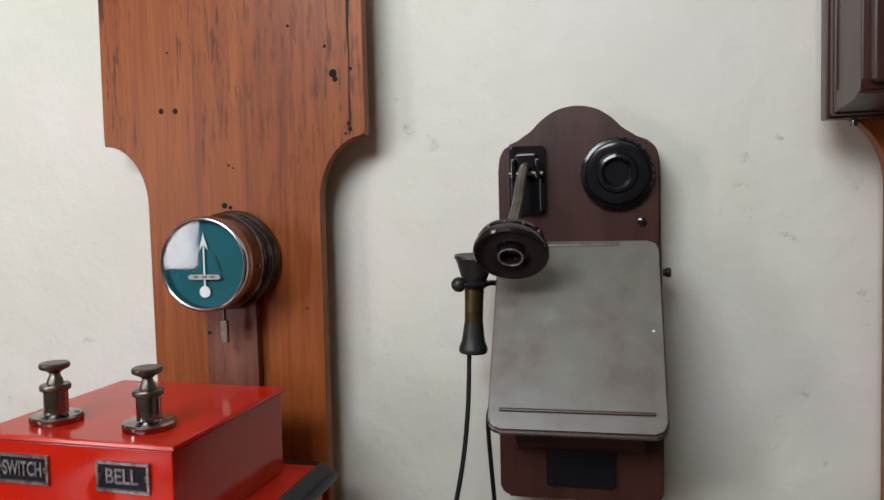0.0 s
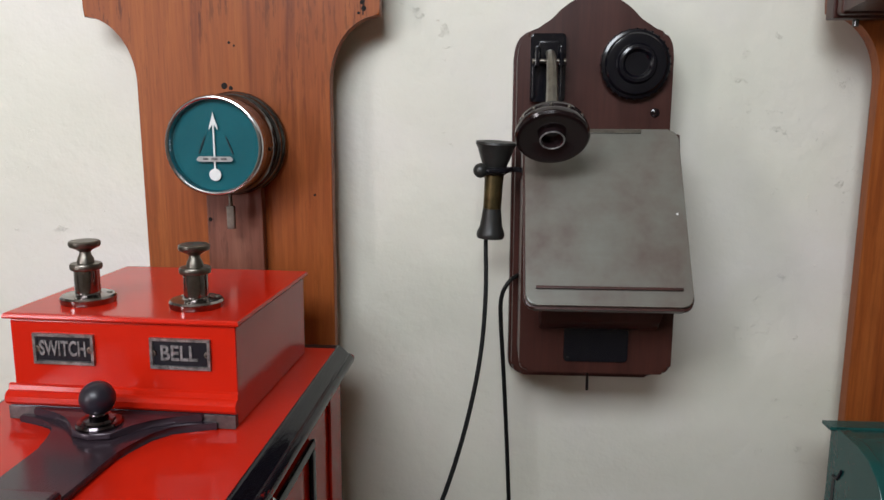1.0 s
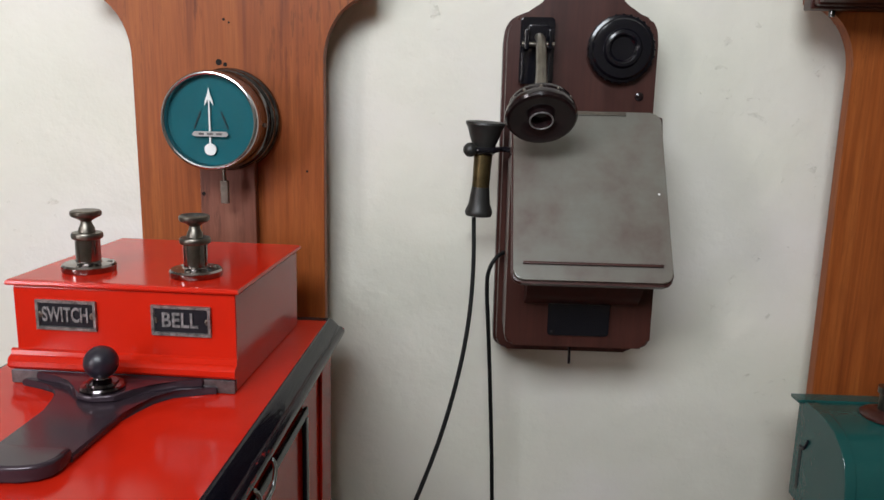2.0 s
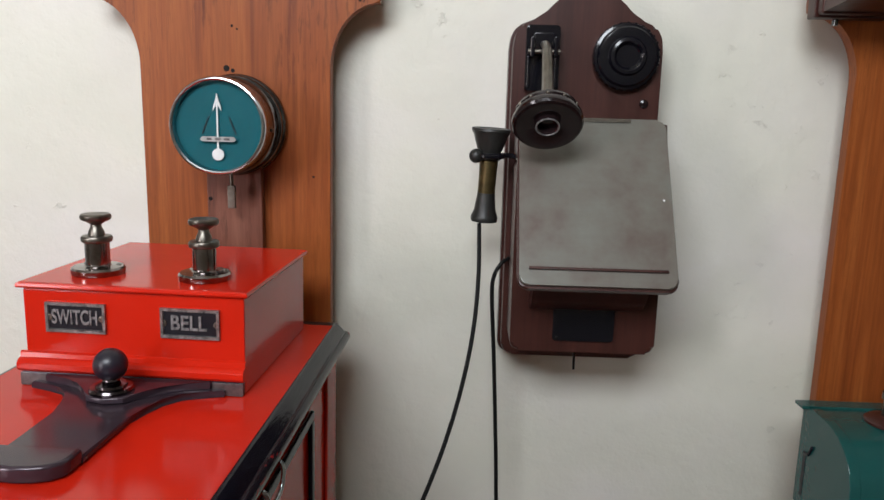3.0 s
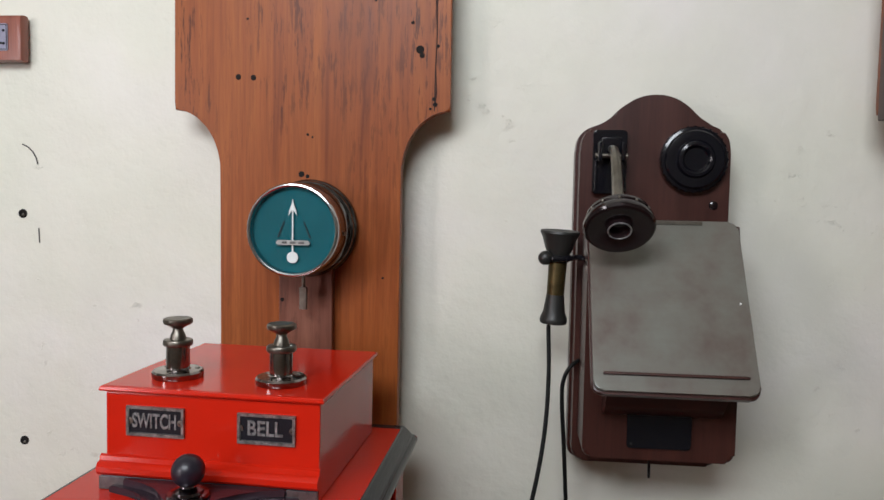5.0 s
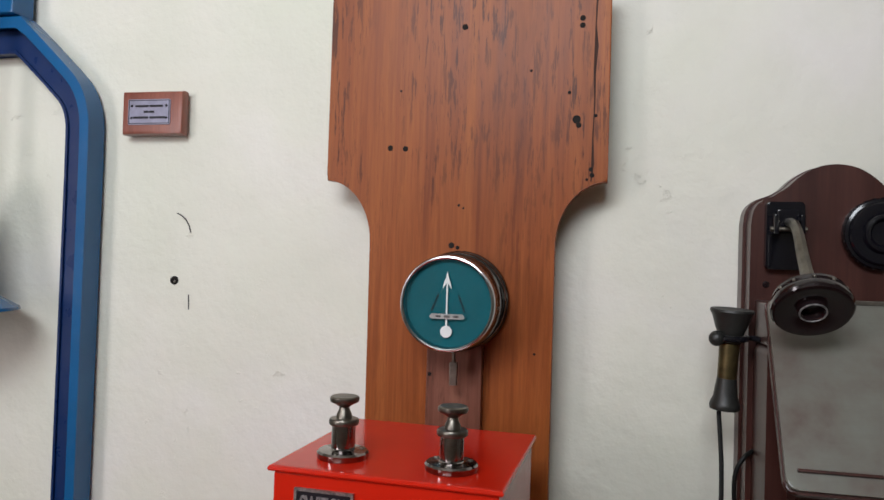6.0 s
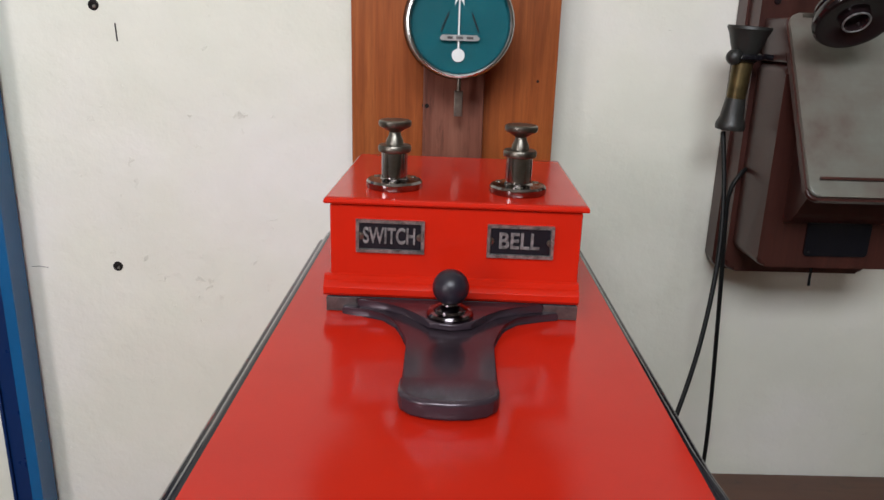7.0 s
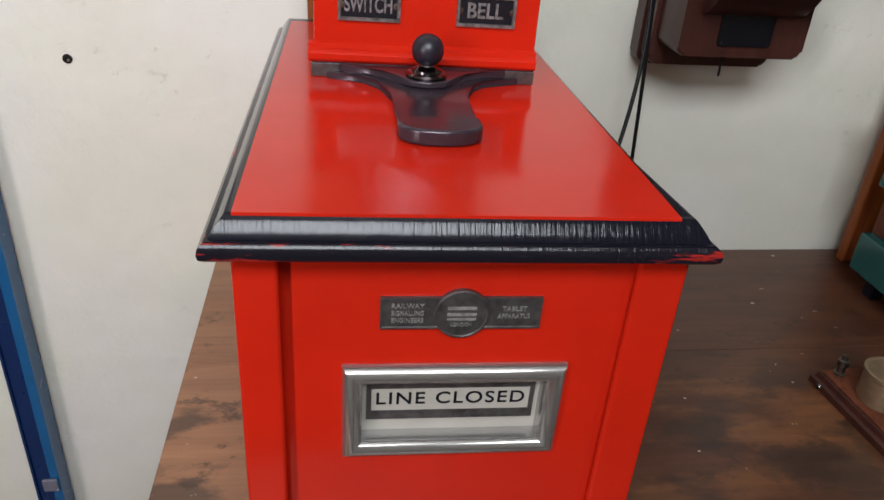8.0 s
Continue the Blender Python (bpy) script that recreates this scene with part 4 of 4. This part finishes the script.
    for z in (1.1985, 1.2375):
        part("badge_screw", lathe([(0.0022, 0), (0.002, 0.0008), (0, 0.0011)], (-0.0685, 0.9020, z), (0, -1, 0), 12), STEEL, pl)
    part("side_peg", lathe([(0.0045, 0), (0.0045, 0.003), (0.0062, 0.004), (0.0062, 0.008), (0.005, 0.0095), (0, 0.0095)], (0.0715, 0.985, 1.447), (1, 0, 0), 16), MAHOGANY, t)
    part("stay_wire", tube([(-0.036, 0.948, 1.178), (-0.0355, 0.948, 1.137)], 0.0019, 8), BAKELITE, t, "short black wire")
    flex = smooth_line([(-0.177, 0.959, 1.342), (-0.176, 0.933, 1.272), (-0.181, 0.907, 1.202), (-0.194, 0.881, 1.132), (-0.214, 0.853, 1.062), (-0.241, 0.825, 0.992), (-0.272, 0.797, 0.922), (-0.304, 0.770, 0.852), (-0.324, 0.756, 0.797), (-0.322, 0.775, TABLE_Z + 0.0035)], 8)
    part("receiver_flex", tube(flex, 0.0030, 10), BLACK_RUBBER, t, "thin black rubber flex")
    flex = smooth_line([(-0.132, 0.979, 1.290), (-0.143, 0.969, 1.284), (-0.153, 0.966, 1.266), (-0.155, 0.967, 1.236), (-0.149, 0.967, 1.147), (-0.143, 0.967, 1.047), (-0.138, 0.966, 0.947), (-0.136, 0.965, 0.857), (-0.146, 0.954, 0.787), (-0.180, 0.93, TABLE_Z + 0.0035)], 8)
    part("line_flex", tube(flex, 0.0030, 10), BLACK_RUBBER, t, "thin black rubber flex")


build_phone()


# ---- clock case on the second board ----
def build_clock():
    cx = 0.470
    t = thing("wall_clock", (cx, 0.99, 1.63), "dark mahogany clock case mounted on the wooden board", "clock")
    x0, x1 = 0.2615, 0.6785
    part("back_plate", box(x0 - 0.004, x1 + 0.004, 0.972, 0.9945, 1.630, 1.918, 0.002), MAHOGANY, t)
    part("back_bead", box(x0 - 0.001, x1 + 0.001, 0.955, 0.9717, 1.633, 1.916, 0.004, 3), MAHOGANY, t)
    part("case", box(x0 + 0.003, x1 - 0.003, 0.872, 0.9547, 1.645, 1.914, 0.003), MAHOGANY, t)
    part("base_moulding", prism([(0.9548, 1.636), (0.890, 1.642), (0.868, 1.650), (0.866, 1.660), (0.9548, 1.660)], x0 + 0.001, x1 - 0.001, "yz"), MAHOGANY, t)
    part("door", box(x0 + 0.010, x1 - 0.010, 0.856, 0.8715, 1.655, 1.912, 0.004), MAHOGANY, t)
    part("bracket_screw", lathe([(0.004, 0), (0.004, 0.008), (0, 0.009)], (0.292, 0.985, 1.6298), (0, 0, -1), 12), STEEL, t, "small steel screw")


build_clock()


# ---- green instrument ----
def build_green():
    t = thing("block_instrument", (0.43, 0.84, TABLE_Z), "dark green gloss painted instrument with a curved hood and brown waist", "railway instrument")
    x0, x1 = 0.275, 0.585
    for x in (x0 + 0.030, x1 - 0.055):
        for y in (0.790, 0.865):
            part("foot", box(x, x + 0.025, y, y + 0.025, TABLE_Z, 0.8148, 0.003), BLACK, t, "black foot")
    part("base", box(x0, x1, 0.765, 0.908, 0.815, 0.884, 0.004, 3), GREEN, t, "green base box")
    part("waist", box(x0 + 0.020, x1 - 0.003, 0.775, 0.907, 0.8842, 0.9718, 0.002), PINE_DARK, t, "reddish brown wooden waist")
    prof = [(0.908, 0.972), (0.908, 1.106), (0.896, 1.1155), (0.870, 1.1155), (0.838, 1.1145), (0.812, 1.1095), (0.794, 1.099), (0.779, 1.084), (0.770, 1.062), (0.766, 1.030), (0.765, 0.972)]
    part("side_panel", prism(prof, x0, x0 + 0.014, "yz", bevel=0.0015), GREEN, t)
    part("side_panel", prism(prof, x1 - 0.014, x1, "yz", bevel=0.0015), GREEN, t)
    inner = [(0.905, 0.973)] + [(y + 0.002, z - 0.002) for y, z in prof[1:-1]] + [(0.767, 0.973)]
    part("curved_front", prism(inner, x0 + 0.0142, x1 - 0.0142, "yz"), GREEN, t, "curved green hood")
    part("top_board", ring_loft(x0 - 0.009, x1 + 0.009, 0.892, 0.914, [(0.009, 1.1070), (0.006, 1.1085), (0.0, 1.1125), (0.0, 1.1165)]), GREEN, t)
    part("side_slot", box(x0 - 0.0006, x0 - 0.0001, 0.884, 0.891, 0.990, 1.052), BLACK, t, "dark slot")
    part("side_catch", tube(smooth_line([(x0 - 0.001, 0.888, 1.052), (x0 - 0.001, 0.878, 1.053), (x0 - 0.001, 0.872, 1.061), (x0 - 0.001, 0.868, 1.068)], 4), 0.0022, 8), BLACK, t, "small black catch")
    at = (0.362, 0.853, 1.1130)
    base = part("plunger_base", lathe([(0.032, 0), (0.032, 0.003), (0.028, 0.006), (0.020, 0.008), (0.016, 0.010)], at, seg=32), MAHOGANY, t, "round brown wooden base")
    part("plunger", lathe([(0.012, 0.0102), (0.011, 0.030), (0.014, 0.032), (0.014, 0.040), (0, 0.042)], at, seg=24), DULL_STEEL, base)


build_green()


# ---- small apparatus on the table ----
def build_sounder():
    t = thing("telegraph_sounder", (0.13, 0.58, TABLE_Z), "small apparatus with brass drum on a reddish wooden base", "telegraph apparatus")
    m = Matrix.Translation((0.055, 0.655, 0)) @ pose(0, 0, 0, 0, 0, 4) @ Matrix.Translation((-0.055, -0.655, 0))
    part("base", turn_mesh(ring_loft(0.050, 0.250, 0.500, 0.664, [(0.0, TABLE_Z + 0.0005), (0.0, TABLE_Z + 0.010), (0.004, TABLE_Z + 0.013), (0.006, TABLE_Z + 0.020), (0.008, TABLE_Z + 0.0215)]), m), MAHOGANY, t, "dark wooden base")
    part("base_top", turn_mesh(box(0.0585, 0.2415, 0.5085, 0.6555, TABLE_Z + 0.0217, TABLE_Z + 0.0245, 0.001), m), PINE_DARK, t, "worn reddish top board")
    z = TABLE_Z + 0.0247
    part("drum", lathe([(0.033, 0), (0.034, 0.003), (0.034, 0.040), (0.036, 0.042), (0.036, 0.047), (0.033, 0.048), (0.031, 0.045), (0, 0.045)], (0.106, 0.588, z), seg=40), PALE_BRASS, t, "pale brass drum")
    for x, y in ((0.079, 0.646), (0.235, 0.640)):
        part("binding_post", lathe([(0.008, 0), (0.008, 0.003), (0.0055, 0.004), (0.0055, 0.014), (0.008, 0.016), (0.008, 0.024), (0.004, 0.026), (0.004, 0.032), (0, 0.033)], (x, y, z), seg=20), DULL_STEEL, t, "steel binding post")
    part("side_screw", lathe([(0.005, 0), (0.004, 0.003), (0, 0.004)], (0.0498, 0.640, TABLE_Z + 0.007), (-1, 0, 0), 12), STEEL, t)
    return t


sounder = build_sounder()
sounder.location += Vector((0.012, -0.008, 0))


# ---- blue bell frame ----
def offset_line(points, d):
    """An open line moved by d to its right, with mitred corners."""
    out = []
    p = [Vector(q) for q in points]
    for i, q in enumerate(p):
        n = []
        for a, b in ((i - 1, i), (i, i + 1)):
            if a >= 0 and b < len(p):
                w = (p[b] - p[a]).normalized()
                n.append(Vector((w.y, -w.x)))
        mid = sum(n, Vector((0, 0))).normalized()
        out.append(q + mid * d / max(0.3, mid.dot(n[0])))
    return [tuple(q) for q in out]


def frame_band(line, a, b, y0, y1, bevel):
    return prism(offset_line(line, a) + offset_line(line, b)[::-1], y0, y1, bevel=bevel)


def build_bell():
    cx = -1.370
    t = thing("hanging_bell", (cx, 0.95, 0), "blue painted bell hung in a tall blue frame with cut corners", "bell")
    right = smooth_line([(0.202, 0.02, 0), (0.203, 0.5, 0), (0.205, 1.0, 0), (0.207, 1.45, 0), (0.208, 1.69, 0), (0.205, 1.755, 0), (0.188, 1.800, 0), (0.156, 1.836, 0), (0.066, 1.920, 0)], 4)
    right = [(v.x, v.y) for v in right]
    line = [(cx - x, z) for x, z in right] + [(cx + x, z) for x, z in right[::-1]]
    # runs up one leg, over the point and down the other; the inside lies to its right
    part("outer_rim", frame_band(line, 0.0, 0.017, 1.012, 1.052, 0.004), BLUE, t, "blue gloss outer rim")
    # the inner rim and lip carry the recess's shade in their darker blue
    part("inner_rim", frame_band(line, 0.0172, 0.0540, 1.034, 1.052, 0.003), SHADED_BLUE, t, "recessed inner rim, its shade put into a darker blue")
    part("inner_lip", frame_band(line, 0.0542, 0.0585, 1.030, 1.052, 0.0015), SHADED_BLUE, t, "thin inner lip in the same shaded blue")
    part("apex_block", box(cx - 0.062, cx + 0.062, 1.000, 1.050, 1.921, 2.000, 0.005), BLUE, t)
    part("hanger", tube(smooth_line([(cx, 1.02, 1.950), (cx, 0.985, 1.945), (cx, 0.940, 1.915), (cx, 0.930, 1.87), (cx, 0.930, 1.632)], 5), 0.008, 12), SHADED_BLUE, t)
    part("bell_body", lathe([(0.0, 0.215), (0.022, 0.213), (0.038, 0.198), (0.046, 0.162), (0.053, 0.108), (0.063, 0.060), (0.087, 0.026), (0.124, 0.005), (0.126, 0.0), (0.118, -0.001), (0.080, 0.019), (0.056, 0.054), (0.046, 0.10), (0.038, 0.15), (0.0, 0.19)], (cx, 0.925, 1.424), seg=48),
         BLUE, t, "pale blue bell")
    for s in (-1, 1):
        x = cx + s * 0.185
        part("foot_plate", box(x - 0.014, x + 0.014, 1.004, 1.0118, 0.255, 0.285, 0.003), LILAC_PLATE, t, "pale fixing plate")


build_bell()


# ---- small plaque and marks on the wall ----
def build_plaque():
    t = thing("wall_plaque", (-1.052, WALL_Y, 1.762), "small wooden plaque with an engraved metal plate on the wall", "plaque")
    x0, x1, z0, z1 = -1.117, -1.005, 1.719, 1.791
    wood = part("wooden_back", prism([(x0, z0), (x1, z0), (x1, z1), (x0, z1)], 1.034, 1.0565, bevel=0.006), PLAQUE_WOOD, t, "varnished reddish wood")
    pl = part("plate", prism(rounded(x0 + 0.013, x1 - 0.021, z0 + 0.016, z1 - 0.014, 0.003), 1.0325, 1.0338), LILAC_PLATE, wood, "silver engraved plate")
    part("plate_border", picture_rim(x0 + 0.0145, x1 - 0.0225, z0 + 0.0175, z1 - 0.0155, [(0, 1.0324), (0, 1.0320), (0.0012, 1.0320), (0.0012, 1.0324)]), INK, pl)
    for z, w in ((1.7655, 0.026), (1.7560, 0.010), (1.7465, 0.030)):
        for s in (-0.5, 0.52):
            part("bar", box(-1.0650 + s * w - w * 0.46, -1.0650 + s * w + w * 0.46, 1.0318, 1.0324, z - 0.0018, z + 0.0018), INK, pl)
    for x in (x0 + 0.020, x1 - 0.028):
        for z in (1.7660, 1.7460):
            part("plate_screw", ball((x, 1.0322, z), 0.0022, 10), INK, pl)


build_plaque()
for x, z in ((-1.024, 1.479), (-1.028, 1.103)):
    nail = thing("wall_plug", (x, WALL_Y, z), "dark screw hole with a worn plug in the plaster", "wall plug")
    part("plug", lathe([(0.0075, -0.001), (0.0068, 0.002), (0.004, 0.003), (0.003, 0.001), (0, 0.001)], (x, WALL_Y - 0.001, z), (0, -1, 0), 14), HOLE, nail, "dark plug")
    part("plug_screw", ball((x + 0.002, WALL_Y - 0.003, z - 0.002), 0.0026, 10), DULL_STEEL, nail)
for points, r in (([(-1.023, 1.591), (-1.014, 1.587), (-1.006, 1.580), (-1.000, 1.570), (-0.997, 1.559)], 0.0011), ([(-0.997, 1.456), (-0.996, 1.432)], 0.0011), ([(-1.158, 1.099), (-1.146, 1.100), (-1.134, 1.098)], 0.0005)):
    mark = thing("pencil_mark", (points[0][0], WALL_Y, points[0][1]), "thin dark pencil scratch on the plaster", "scratch mark")
    part("line", tube([(x, WALL_Y - 0.001, z) for x, z in points], r, 6), GREY_METAL, mark)
